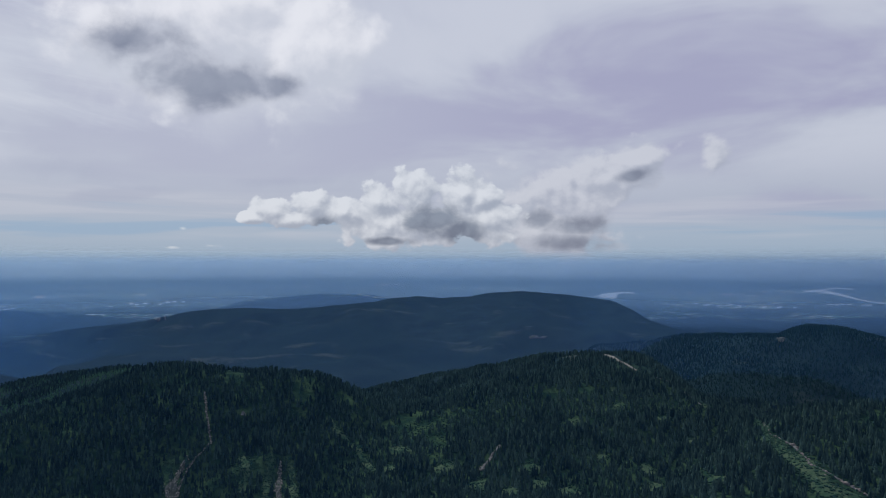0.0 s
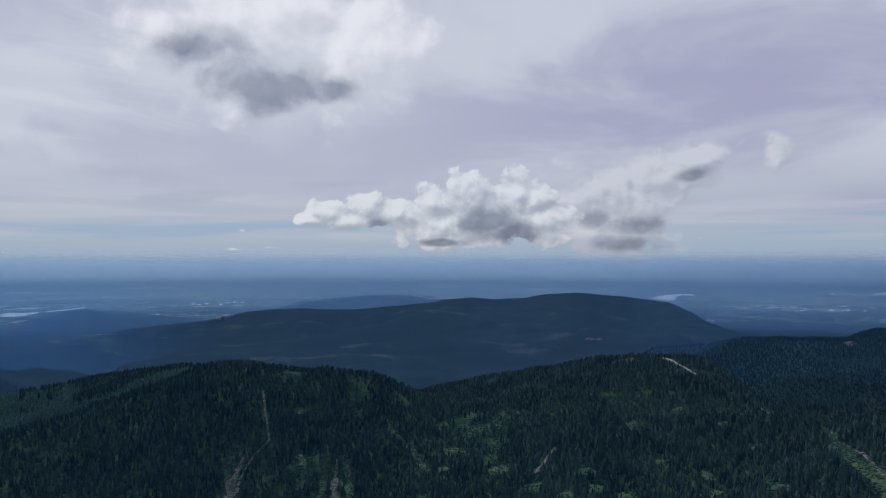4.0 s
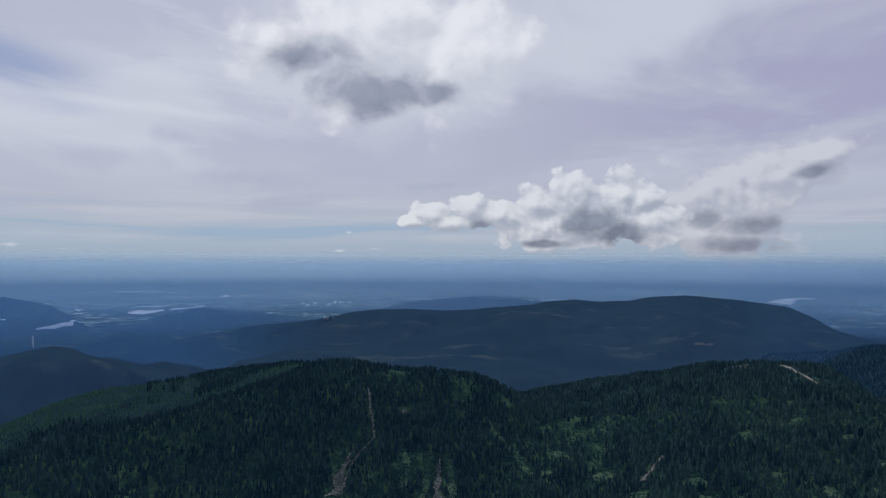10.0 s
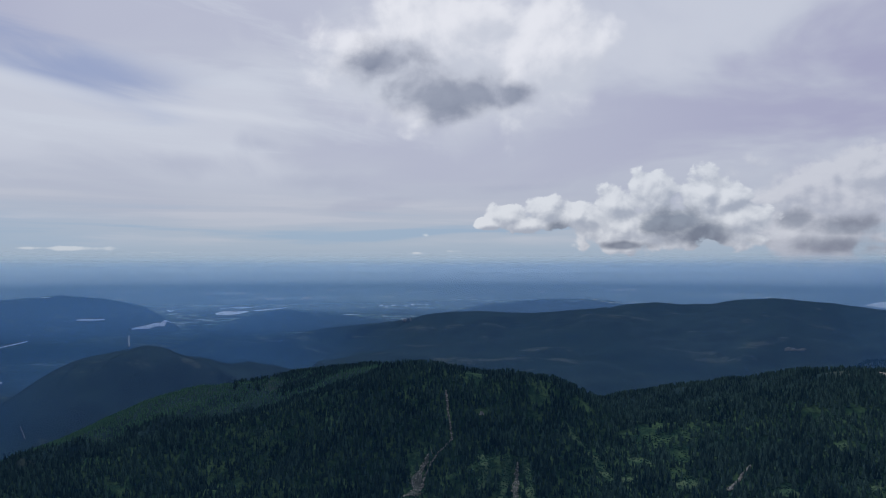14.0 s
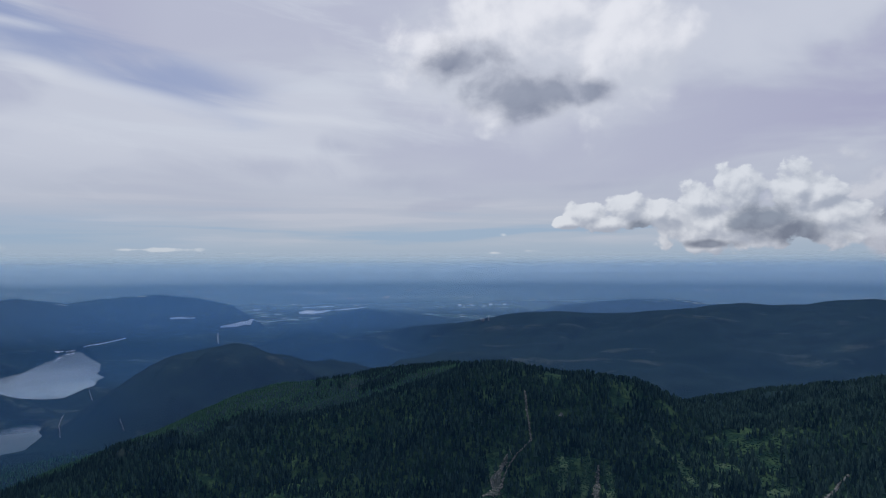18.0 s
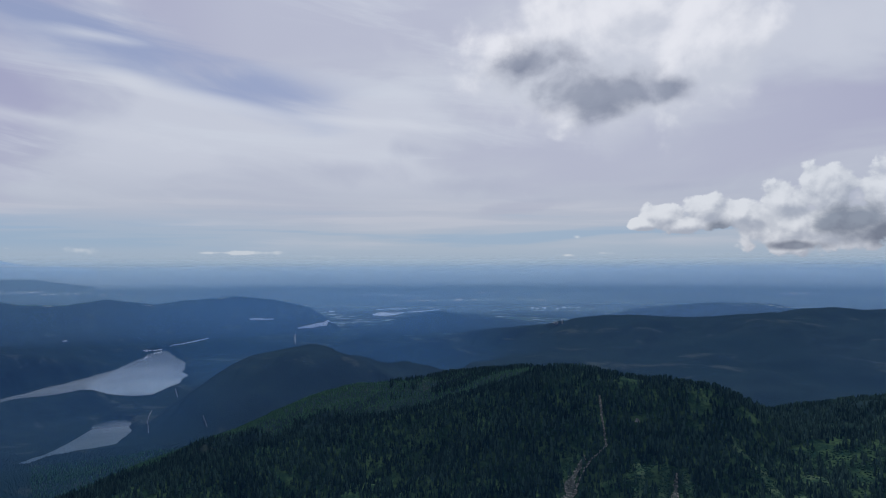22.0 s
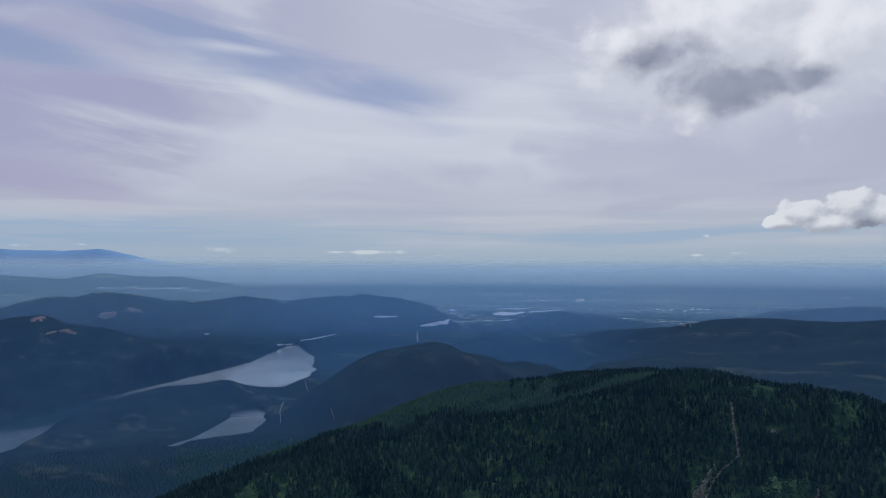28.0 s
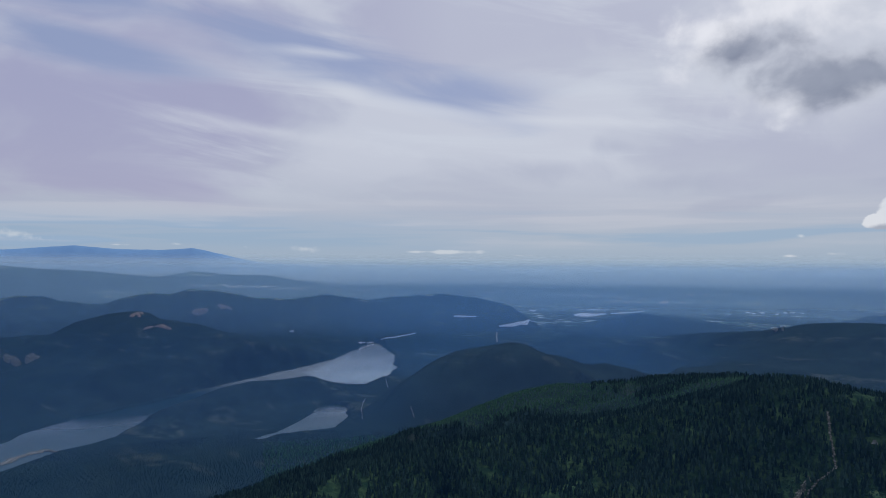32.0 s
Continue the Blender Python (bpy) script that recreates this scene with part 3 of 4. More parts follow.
def height(x, y):
    r = np.hypot(x, y) + 1e-6
    # valley floor, rising slowly to the far plain
    drop = np.interp(r, [0, 2600, 3000, 3400, 4000, 4400, 4700, 4900, 6000], [0, 7.87, 6.75, 5.5, 3.55, 2.3, 1.25, 0.75, 0.75])
    z = np.where(r < 2600, 5.0, np.maximum(5.0, EYE - r * np.tan(np.radians(drop))))
    z = z + 5.0 * fbm(x, y, 300.0, 3, 5) * np.clip((r - 900) / 400, 0, 1)
    # the summit that the camera hovers over
    z = np.maximum(z, 172 - 0.24 * np.maximum(0, r - 330) - 0.002 * np.minimum(r, 330))
    bearing = np.degrees(np.arctan2(-x, y))
    across = np.radians(bearing) * r
    # spurs and gullies, broad ones far off, narrow ones near
    rough = {}
    for zone, size, amp, small in (("near", 120.0, 30.0, 1.2), ("slope", 90.0, 8.0, 1.2), ("mid", 330.0, 46.0, 3.0), ("far", 330.0, 46.0, 3.0)):
        if zone == "far":
            rough[zone] = rough["mid"]
            continue
        spur = amp * (fbm(x, y, size, 4, 11) - 0.6 * np.abs(fbm(x, y, size * 0.7, 3, 31)) + 0.8 * fbm(across + 0.15 * r, r * 0.22, size * 0.6, 3, 53))
        rough[zone] = (spur, small * fbm(x, y, 45.0, 2, 23))
    out = np.exp(z / 9.0)
    for zone, pts, s_near, s_far, rnd, bearings, reach, marks, rise, trees in CRESTS:
        d = np.interp(bearing, bearings, reach)
        inner = 1 / (1 + np.exp(np.clip((r - d) / 25.0, -60, 60)))
        h, s = crest_height(x, y, pts, s_far + (s_near - s_far) * inner, rnd)
        h = h + np.clip((s - 15) / 160, 0, 1) * rough[zone][0]
        # saddles between the tops stay open
        top = EYE + r * np.interp(bearing, marks, rise) - trees
        h = -4.0 * np.logaddexp(-h / 4.0, -(top + 2.5) / 4.0) + rough[zone][1]
        out = out + np.exp(np.clip(h, -300, 700) / 9.0)
    z = 9.0 * np.log(out)
    for pts in BASINS:
        lo, hi = np.min(pts, 0) - 90, np.max(pts, 0) + 90
        k = np.nonzero((x > lo[0]) & (x < hi[0]) & (y > lo[1]) & (y < hi[1]))[0]
        if len(k):
            d = shore(x[k], y[k], pts) + 16.0 * fbm(x[k], y[k], 75.0, 3, 41)
            f = 1 / (1 + np.exp(np.clip(d / 6.0, -40, 40)))
            z[k] = z[k] * (1 - f) - 9.0 * f
    return z


def hz(x, y):
    return float(height(np.array([float(x)]), np.array([float(y)]))[0])


def spot(az, el):
    """Where the line of sight first meets the land."""
    sa, ca, te = -math.sin(radians(az)), math.cos(radians(az)), math.tan(radians(el))
    start, stop, gap = 560.0, 4890.0, 16.0
    for _ in range(2):
        r = np.arange(start, stop, gap)
        z = height(sa * r, ca * r)
        over = np.nonzero(z >= EYE + r * te)[0]
        k = over[0] if len(over) else len(r) - 1
        start, stop, gap = r[k] - gap, r[k] + 1, 1.0
    return Vector((sa * r[k], ca * r[k], z[k]))


def plain_spot(az, el):
    """The place on the open plain that lies at that angle."""
    d = float(np.interp(el, [-6.75, -5.5, -3.55, -2.3, -1.25, -0.75], [3000, 3400, 4000, 4400, 4700, 4900]))
    p = at(az, d)
    return Vector((p.x, p.y, hz(p.x, p.y)))


def mesh_object(name, verts, faces, mat, parent=None, smooth=True):
    me = bpy.data.meshes.new(name)
    me.vertices.add(len(verts))
    me.vertices.foreach_set("co", np.asarray(verts, dtype=np.float32).ravel())
    faces = np.asarray(faces, dtype=np.int32)
    n, k = faces.shape
    me.loops.add(n * k)
    me.loops.foreach_set("vertex_index", faces.ravel())
    me.polygons.add(n)
    me.polygons.foreach_set("loop_start", np.arange(0, n * k, k, dtype=np.int32))
    me.polygons.foreach_set("use_smooth", np.full(n, smooth))
    me.update(calc_edges=True)
    me.materials.append(mat)
    ob = new(name, me)
    if parent is not None:
        ob.parent = parent
    return ob


# ---------------------------------------------------------------- ground, lakes
def build_ground():
    az = np.concatenate([np.arange(-37, 86, 0.22), np.arange(86, 323, 3.0)])
    r = np.concatenate([[0.0, 1.2, 6, 20, 60, 140, 230, 320, 400, 460], np.exp(np.arange(math.log(510), math.log(4895), 0.0075)), [4895.0]])
    A, Rr = np.meshgrid(np.radians(az), r, indexing="ij")
    x, y = -np.sin(A) * Rr, np.cos(A) * Rr
    z = height(x.ravel(), y.ravel()).reshape(x.shape)
    V = np.stack([x, y, z], -1).reshape(-1, 3)
    na, nr = x.shape
    i, j = np.meshgrid(np.arange(na), np.arange(nr - 1), indexing="ij")
    i2 = (i + 1) % na
    F = np.stack([i * nr + j, i * nr + j + 1, i2 * nr + j + 1, i2 * nr + j], -1).reshape(-1, 4)[:, ::-1]
    ob = mesh_object("ground", V, F, MAT_GROUND)
    return tagged(ob, "wooded hills and valley running out to a hazy plain", "ground", kind="structure")


GROUND = build_ground()


def build_lake(name, label, lo, hi, r0, r1):
    n = 60
    a = np.radians(np.linspace(lo, hi, n))
    V = [(-math.sin(t) * d, math.cos(t) * d, 0.0) for d in (r0, r1) for t in a]
    F = [(k + 1, k, n + k, n + k + 1) for k in range(n - 1)]
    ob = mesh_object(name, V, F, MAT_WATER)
    return tagged(ob, label, "lake", kind="structure")


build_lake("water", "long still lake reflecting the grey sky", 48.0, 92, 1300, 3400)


def build_range():
    """The far range beyond the plain: a long ridge with spurs, haze painted into its blue."""
    marks, rise = [56, 60.4, 62.9, 65.3, 66.9, 68.8, 71.4, 73.2, 75.6, 77.6, 99], [-0.2, 0.1, 0.6, 1.2, 1.05, 0.98, 1.1, 1.24, 1.05, 0.9, 0.9]
    deg = np.arange(56, 99, 0.08)
    a = np.radians(deg)
    crest = np.interp(deg, marks, rise) + 0.07 * fbm(deg, deg * 0, 1.6, 4, 5)
    V = []
    for u, r in ((0.0, 4700.0), (0.35, 4760.0), (0.7, 4815.0), (0.9, 4845.0), (1.0, 4865.0)):
        z = 300 + (EYE + r * np.tan(np.radians(crest)) - 300) * (u ** 0.8)
        rr = r + 26 * fbm(deg, deg * 0 + u, 1.1, 3, 9) * (1 - u)
        V.append(np.stack([-np.sin(a) * rr, np.cos(a) * rr, z], 1))
    n = len(deg)
    F = [(k * n + q, k * n + q + 1, (k + 1) * n + q + 1, (k + 1) * n + q) for k in range(4) for q in range(n - 1)]
    m, g = material("hazed_range")
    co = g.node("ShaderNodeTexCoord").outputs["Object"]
    # Haze of distance is put into this base colour.
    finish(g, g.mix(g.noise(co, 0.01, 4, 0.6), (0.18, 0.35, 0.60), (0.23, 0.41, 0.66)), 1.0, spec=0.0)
    return tagged(mesh_object("backdrop_range", np.concatenate(V), F, m), "mountain range beyond the plain, coloured blue for haze", "mountain range", kind="structure")


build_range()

# ---------------------------------------------------------------- air
def haze_bank(name, reach, mat, lo=-60, hi=108):
    """A standing tinted sheet added to imitate haze over the land; reach gives its distance for each bearing."""
    n = 140
    deg = np.linspace(lo, hi, n)
    a, rad = np.radians(deg), np.interp(deg, [p[0] for p in reach], [p[1] for p in reach])
    V = [(-math.sin(t) * q, math.cos(t) * q, z) for z in (-60, 40, 140, 240, 340, 440, 620) for t, q in zip(a, rad)]
    F = [(k * n + q, k * n + q + 1, (k + 1) * n + q + 1, (k + 1) * n + q) for k in range(6) for q in range(n - 1)]
    ob = mesh_object(name, V, F, mat)
    return tagged(ob, "thin blue haze hanging over the valley", "haze", kind="structure")


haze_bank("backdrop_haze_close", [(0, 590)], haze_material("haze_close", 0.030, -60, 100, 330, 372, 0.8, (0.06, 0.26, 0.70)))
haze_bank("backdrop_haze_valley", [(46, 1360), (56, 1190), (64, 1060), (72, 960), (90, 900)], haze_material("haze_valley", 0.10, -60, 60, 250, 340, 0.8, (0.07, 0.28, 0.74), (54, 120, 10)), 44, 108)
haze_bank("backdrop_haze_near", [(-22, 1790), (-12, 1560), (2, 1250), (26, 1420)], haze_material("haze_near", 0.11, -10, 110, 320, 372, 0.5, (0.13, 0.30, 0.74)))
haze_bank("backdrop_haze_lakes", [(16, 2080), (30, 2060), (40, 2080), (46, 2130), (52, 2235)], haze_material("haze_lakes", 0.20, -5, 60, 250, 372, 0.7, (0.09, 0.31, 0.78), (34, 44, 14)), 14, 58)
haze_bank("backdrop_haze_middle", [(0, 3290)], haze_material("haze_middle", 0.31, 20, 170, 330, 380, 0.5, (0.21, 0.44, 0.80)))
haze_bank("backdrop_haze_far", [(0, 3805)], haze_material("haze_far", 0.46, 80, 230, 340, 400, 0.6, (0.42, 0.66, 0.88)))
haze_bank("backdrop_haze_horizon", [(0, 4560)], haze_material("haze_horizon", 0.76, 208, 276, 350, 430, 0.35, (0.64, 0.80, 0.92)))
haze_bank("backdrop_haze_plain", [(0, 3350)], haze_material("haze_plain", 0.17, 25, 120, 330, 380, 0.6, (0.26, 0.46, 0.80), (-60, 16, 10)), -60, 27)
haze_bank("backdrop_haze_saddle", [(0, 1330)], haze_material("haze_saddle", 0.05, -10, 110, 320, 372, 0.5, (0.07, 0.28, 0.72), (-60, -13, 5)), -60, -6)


# ---------------------------------------------------------------- trees
def conifer(tiers, sides, rng, width=0.27):
    """A conifer one metre high: drooping tiers with ragged hems. Vertices and triangles."""
    V, F = [], []
    for k in range(tiers):
        u = k / tiers
        top = min(1.0, 0.08 + 0.92 * (u + 1.75 / tiers))
        low = 0.08 + 0.92 * u
        rad = width * (1 - u) ** 0.85 + 0.02
        tip = len(V)
        V.append((rng.uniform(-0.01, 0.01), rng.uniform(-0.01, 0.01), top))
        turn = rng.uniform(0, 6.28)
        for q in range(sides):
            t = turn + 6.2832 * q / sides
            rr = rad * rng.uniform(0.65, 1.2)
            V.append((math.cos(t) * rr, math.sin(t) * rr, low - rng.uniform(0, 0.05)))
        F += [(tip, tip + 1 + q, tip + 1 + (q + 1) % sides) for q in range(sides)]
        if k:
            F.append((tip, tip - sides - 1, tip + 1))
    return np.array(V), np.array(F)


def forest(name, label, x, y, z, tall, shapes, mat, seed):
    """One mesh of many trees."""
    rng = np.random.RandomState(seed)
    z = z - 0.3
    pick, turn = rng.randint(0, len(shapes), len(x)), rng.uniform(0, 6.28, len(x))
    wide = tall * rng.uniform(0.8, 1.25, len(x))
    Vs, Fs, base = [], [], 0
    for k, (v, f) in enumerate(shapes):
        m = pick == k
        n = int(m.sum())
        if not n:
            continue
        c, s = np.cos(turn[m])[:, None], np.sin(turn[m])[:, None]
        vx = (v[None, :, 0] * c - v[None, :, 1] * s) * wide[m][:, None] + x[m][:, None]
        vy = (v[None, :, 0] * s + v[None, :, 1] * c) * wide[m][:, None] + y[m][:, None]
        vz = v[None, :, 2] * tall[m][:, None] + z[m][:, None]
        Vs.append(np.stack([vx, vy, vz], -1).reshape(-1, 3))
        Fs.append((f[None] + base + (np.arange(n) * len(v))[:, None, None]).reshape(-1, 3))
        base += n * len(v)
    ob = mesh_object(name, np.concatenate(Vs), np.concatenate(Fs), mat, smooth=False)
    return tagged(ob, label, "forest", kind="stuff")


def scatter(lo, hi, r0, r1, gap, seed, keep=None):
    """Places in a sector on a shaken grid of that spacing."""
    rng = np.random.RandomState(seed)
    rows = []
    r = r0
    while r < r1:
        n = max(1, int(radians(hi - lo) * r / gap))
        a = np.radians(lo) + (np.arange(n) + rng.uniform(-0.9, 0.9, n)) * radians(hi - lo) / n
        rr = r + rng.uniform(-1.0, 1.0, n) * gap
        rows.append(np.stack([-np.sin(a) * rr, np.cos(a) * rr], 1))
        r += gap
    P = np.concatenate(rows)
    return P[:, 0], P[:, 1], rng


rng0 = random.Random(4)
FINE = [conifer(4, 5, rng0, 0.25) for _ in range(5)]
ROUGH = [conifer(3, 5, rng0) for _ in range(5)]
TINY = [conifer(1, 5, rng0, 1.35) for _ in range(4)]
CLEAR = []  # open ground: (x, y, radius)
STONES, SHRUBS = [], []  # loose stones and low brush: (x, y, size)


def open_ground(x, y):
    out = np.zeros(x.shape, bool)
    order = np.argsort(x)
    xs = x[order]
    for cx, cy, rad in CLEAR:
        k = order[np.searchsorted(xs, cx - rad):np.searchsorted(xs, cx + rad)]
        out[k] |= (x[k] - cx) ** 2 + (y[k] - cy) ** 2 < rad * rad
    return out


def plant(name, label, sector, gap, tall, shapes, mat, seed, thin=0.36):
    lo, hi, r0, r1 = sector
    x, y, rng = scatter(lo, hi, r0, r1, gap, seed)
    glade = fbm(x, y, 46.0, 4, 77, 0.6) + 0.30 * rng.uniform(-0.5, 0.5, len(x))
    z, bare = height(x, y), open_ground(x, y)
    keep = (glade < thin) & (~bare | (rng.uniform(0, 1, len(x)) < 0.30)) & (z > 1.2)
    x, y, z, bare = x[keep], y[keep], z[keep], bare[keep]
    t = tall * rng.uniform(0.45, 1.35, len(x)) * (1 + 0.5 * fbm(x, y, 50.0, 2, 99)) * np.where(bare, 0.32, 1.0)
    return forest(name, label, x, y, z, t, shapes, mat, seed + 1)


# ---------------------------------------------------------------- bare ground, clearings, roads, water on the plain
def drape(name, label, category, path, widths, mat, lift=1.3, seed=1, kind="structure", clear=0.0, grain=3.5, litter=0, flat=False):
    """A strip laid on the land along sight lines (bearing, angle), with a ragged edge."""
    pts = [plain_spot(a, e) if flat else spot(a, e) for a, e in path]
    V, cuts = [], 7
    rng = random.Random(seed)
    line = []
    for k in range(len(pts) - 1):
        n = max(2, int((pts[k + 1] - pts[k]).length / grain))
        for q in range(n + (k == len(pts) - 2)):
            u = q / n
            line.append((pts[k].lerp(pts[k + 1], u), widths[k] + (widths[k + 1] - widths[k]) * u))
    pa, pb = rng.uniform(0, 50), rng.uniform(50, 100)
    for k, (p, w) in enumerate(line):
        q0, q1 = line[max(0, k - 1)][0], line[min(len(line) - 1, k + 1)][0]
        t = Vector((q1.x - q0.x, q1.y - q0.y, 0)).normalized()
        side = Vector((-t.y, t.x, 0))
        wa, wb = noise.noise((pa + k * 0.23, 0, 0)), noise.noise((pb + k * 0.23, 0, 0))
        a, b = w * max(0.15, 0.95 + 1.1 * wa), w * max(0.15, 0.95 + 1.1 * wb)
        for _ in range(litter):
            P = p + side * rng.uniform(-a * 1.25, b * 1.25) + t * rng.uniform(-grain, grain) * 0.5
            (STONES if mat in (MAT_GRAVEL, MAT_SCREE, MAT_STONE) else SHRUBS).append((P.x, P.y, rng.uniform(0.35, 1.0) ** 2))
        for c in range(cuts):
            u = c / (cuts - 1)
            P = p + side * (-a + (a + b) * u)
            V.append((P.x, P.y, 0.0))
        if clear:
            CLEAR.append((p.x, p.y, max(a, b) * clear))
    V = np.array(V)
    edge = np.tile(np.array([-2.0] + [0.0] * (cuts - 2) + [-2.0]), len(line))
    V[:, 2] = np.maximum(height(V[:, 0], V[:, 1]), 0.0) + lift + edge
    F = [(k * cuts + c, k * cuts + c + 1, (k + 1) * cuts + c + 1, (k + 1) * cuts + c) for k in range(len(line) - 1) for c in range(cuts - 1)]
    ob = mesh_object(name, V, F, mat)
    return tagged(ob, label, category, kind=kind)


def patch(name, label, category, az, el, half, deep, mat, lift=0.8, seed=1, clear=0.0, kind="structure"):
    """A ragged patch on the land: half width across the line of sight, half depth along it."""
    c = spot(az, el)
    ux, uy = Vector((math.cos(radians(az)), math.sin(radians(az)), 0)), Vector((-math.sin(radians(az)), math.cos(radians(az)), 0))
    rng = random.Random(seed)
    n, rings = 22, (0.0, 0.35, 0.7, 1.0)
    wave = 0.08 if mat == MAT_POND else 0.30
    wob = [1 + wave * math.sin(2 * t + seed) + rng.uniform(-0.2, 0.2) for t in [6.2832 * q / n for q in range(n)]]
    V = [c + (ux * half * math.cos(6.2832 * q / n) + uy * deep * math.sin(6.2832 * q / n)) * wob[q] * f for f in rings for q in range(n)]
    V = np.array([(v.x, v.y, 0.0) for v in V])
    V[:, 2] = height(V[:, 0], V[:, 1]) + lift
    V[-n:, 2] -= lift * 2.5
    F = [(k * n + q, k * n + (q + 1) % n, (k + 1) * n + (q + 1) % n, (k + 1) * n + q) for k in range(3) for q in range(n)]
    if clear:
        CLEAR.append((c.x, c.y, max(half, deep) * clear))
        for _ in range(int(half * deep * 0.35)):
            f, t = math.sqrt(rng.uniform(0, 1)) * 1.15, rng.uniform(0, 6.2832)
            P = c + ux * half * math.cos(t) * f + uy * deep * math.sin(t) * f
            (STONES if mat in (MAT_GRAVEL, MAT_SCREE, MAT_STONE) else SHRUBS).append((P.x, P.y, rng.uniform(0.35, 1.0) ** 2))
    ob = mesh_object(name, V, np.array(F)[:, ::-1], mat)
    return tagged(ob, label, category, kind=kind)


drape("rock_chute", "narrow pale gravel chute down the near hill", "chute", [(18.1, -10.1), (17.9, -12.0), (17.6, -13.7), (18.7, -14.7), (19.6, -16.1), (20.1, -17.3)], [1.1, 1.3, 0.6, 0.8, 0.9, 1.2], MAT_SCREE, 1.0, 1, clear=2.2, litter=4)
drape("scree_fan", "grey scree fan widening downhill", "scree", [(19.3, -14.6), (20.1, -16.0), (20.9, -17.8)], [1.5, 5.0, 8.0], MAT_SCREE, 1.0, 2, clear=1.2, litter=10)
drape("scree_gully", "grey scree gully between green brush", "scree", [(12.5, -15.5), (12.6, -16.6), (12.7, -18.2)], [0.8, 2.6, 4.8], MAT_SCREE, 1.1, 3, clear=1.3, litter=8)
drape("brush_strip", "green brush along the scree", "brush", [(13.2, -14.8), (13.4, -16.6), (13.8, -18.2)], [3, 5, 7], MAT_MEADOW, 0.7, 4, clear=1.0, litter=8)
drape("brush_strip", "green brush along the scree", "brush", [(11.9, -15.2), (11.6, -16.6), (11.4, -18.2)], [2.5, 4.5, 6], MAT_MEADOW, 0.7, 5, clear=1.0, litter=8)
drape("brush_slope", "pale green brush streak down the hill side", "brush", [(8.9, -12.3), (8.1, -13.4), (6.6, -14.6), (5.4, -16.4)], [4, 6, 6, 5], MAT_MEADOW, 0.7, 6, clear=0.8, litter=8)
drape("brush_slope", "pale green brush streak down the hill side", "brush", [(15.4, -14.9), (15, -15.9), (15.4, -17.4)], [5, 7, 8], MAT_MEADOW, 0.7, 7, clear=0.7, litter=8)
drape("rock_slide", "pale rock slide between the firs", "rock slide", [(-4.6, -14.5), (-3.9, -15.4), (-3.1, -16.3)], [1.2, 1.6, 2.2], MAT_GRAVEL, 1.2, 8, clear=2.6, litter=7)
drape("trail", "pale gravel trail over the knoll", "trail", [(-12.7, -7.45), (-13.3, -7.6), (-13.8, -7.9), (-15.1, -8.55)], [2.0, 2.4, 1.8, 1.2], MAT_STONE, 1.4, 9, clear=3.2, litter=2)
drape("trail", "pale gravel trail down from the knoll", "trail", [(-16.2, -8.9), (-17.8, -9.4), (-19.7, -10.8)], [0.6, 0.6, 1.0], MAT_GRAVEL, 0.8, 10, clear=2.2, litter=1)
drape("clearing", "grassy clearing with rocks running down the slope", "clearing", [(-23.2, -11.5), (-24.2, -12.7), (-25.8, -13.8), (-27.4, -14.9), (-29, -16.2), (-30.5, -17.8)], [3, 5, 9, 13, 17, 22], MAT_MEADOW, 0.7, 11, clear=1.0, litter=16)
drape("gravel_road", "broken gravel track through the clearing", "track", [(-23.4, -11.5), (-24.4, -12.5), (-25.9, -13.1), (-27, -14.2), (-29.2, -15.2), (-30.6, -15.8)], [0.5, 0.3, 0.8, 0.6, 0.9, 0.8], MAT_GRAVEL, 0.9, 12, clear=1.5, litter=3)
for k, (a, e, w) in enumerate([(-0.3, -16.1, 14), (-2.9, -17.4, 14), (-20.1, -10.9, 12), (-13.4, -10.0, 8), (-13.7, -11.2, 9), (-10.4, -12.6, 8), (-7.1, -16.0, 12), (-7.9, -17.2, 12),
                               (-10.0, -17.6, 13), (-15.9, -15.6, 10), (-16.5, -16.9, 12), (-17.1, -11.9, 10), (-19.1, -13.4, 8), (-20.7, -16.0, 12), (3.3, -14.9, 14), (4.2, -16.2, 10), (-5.4, -17.9, 14), (-12.5, -15.0, 8)]):
    patch("glade", "small grassy glade between dark firs", "glade", a, e, w, w * 1.1, MAT_MEADOW, 0.6, 20 + k, clear=0.8)
def cluster(n, name, label, category, az, el, half, deep, mat, lift, seed, clear=0.0):
    """Several small ragged patches that together make one worn area."""
    rng = random.Random(seed)
    for k in range(n):
        f = rng.uniform(0.25, 0.55)
        p = spot(az, el)
        da = math.degrees(half / p.xy.length) * rng.uniform(-0.8, 0.8)
        patch(name, label, category, az + da, el + rng.uniform(-0.12, 0.12), half * f, deep * f, mat, lift, seed * 10 + k, clear)


patch("cliff_patch", "pale rock face below the hilltop", "rock face", -25.1, -5.75, 7, 12, MAT_SCREE, 1.5, 50, clear=1.0)
patch("bare_ground", "pale bare ground on the ridge", "bare ground", -0.6, -9.1, 2.5, 8, MAT_GRAVEL, 1.5, 51, clear=2)
patch("bare_ground", "pale rock on the steep hill", "bare ground", 15.3, -11.8, 2.5, 4, MAT_GRAVEL, 1.2, 52, clear=2)
cluster(4, "logged_patch", "pale logged patch on the long mountain", "clear-cut", 21.2, -4.5, 18, 14, MAT_GRAVEL, 1.5, 53)
cluster(4, "logged_patch", "pale logged patch on the long mountain", "clear-cut", -7.6, -6.2, 22, 12, MAT_SCREE, 1.5, 54)
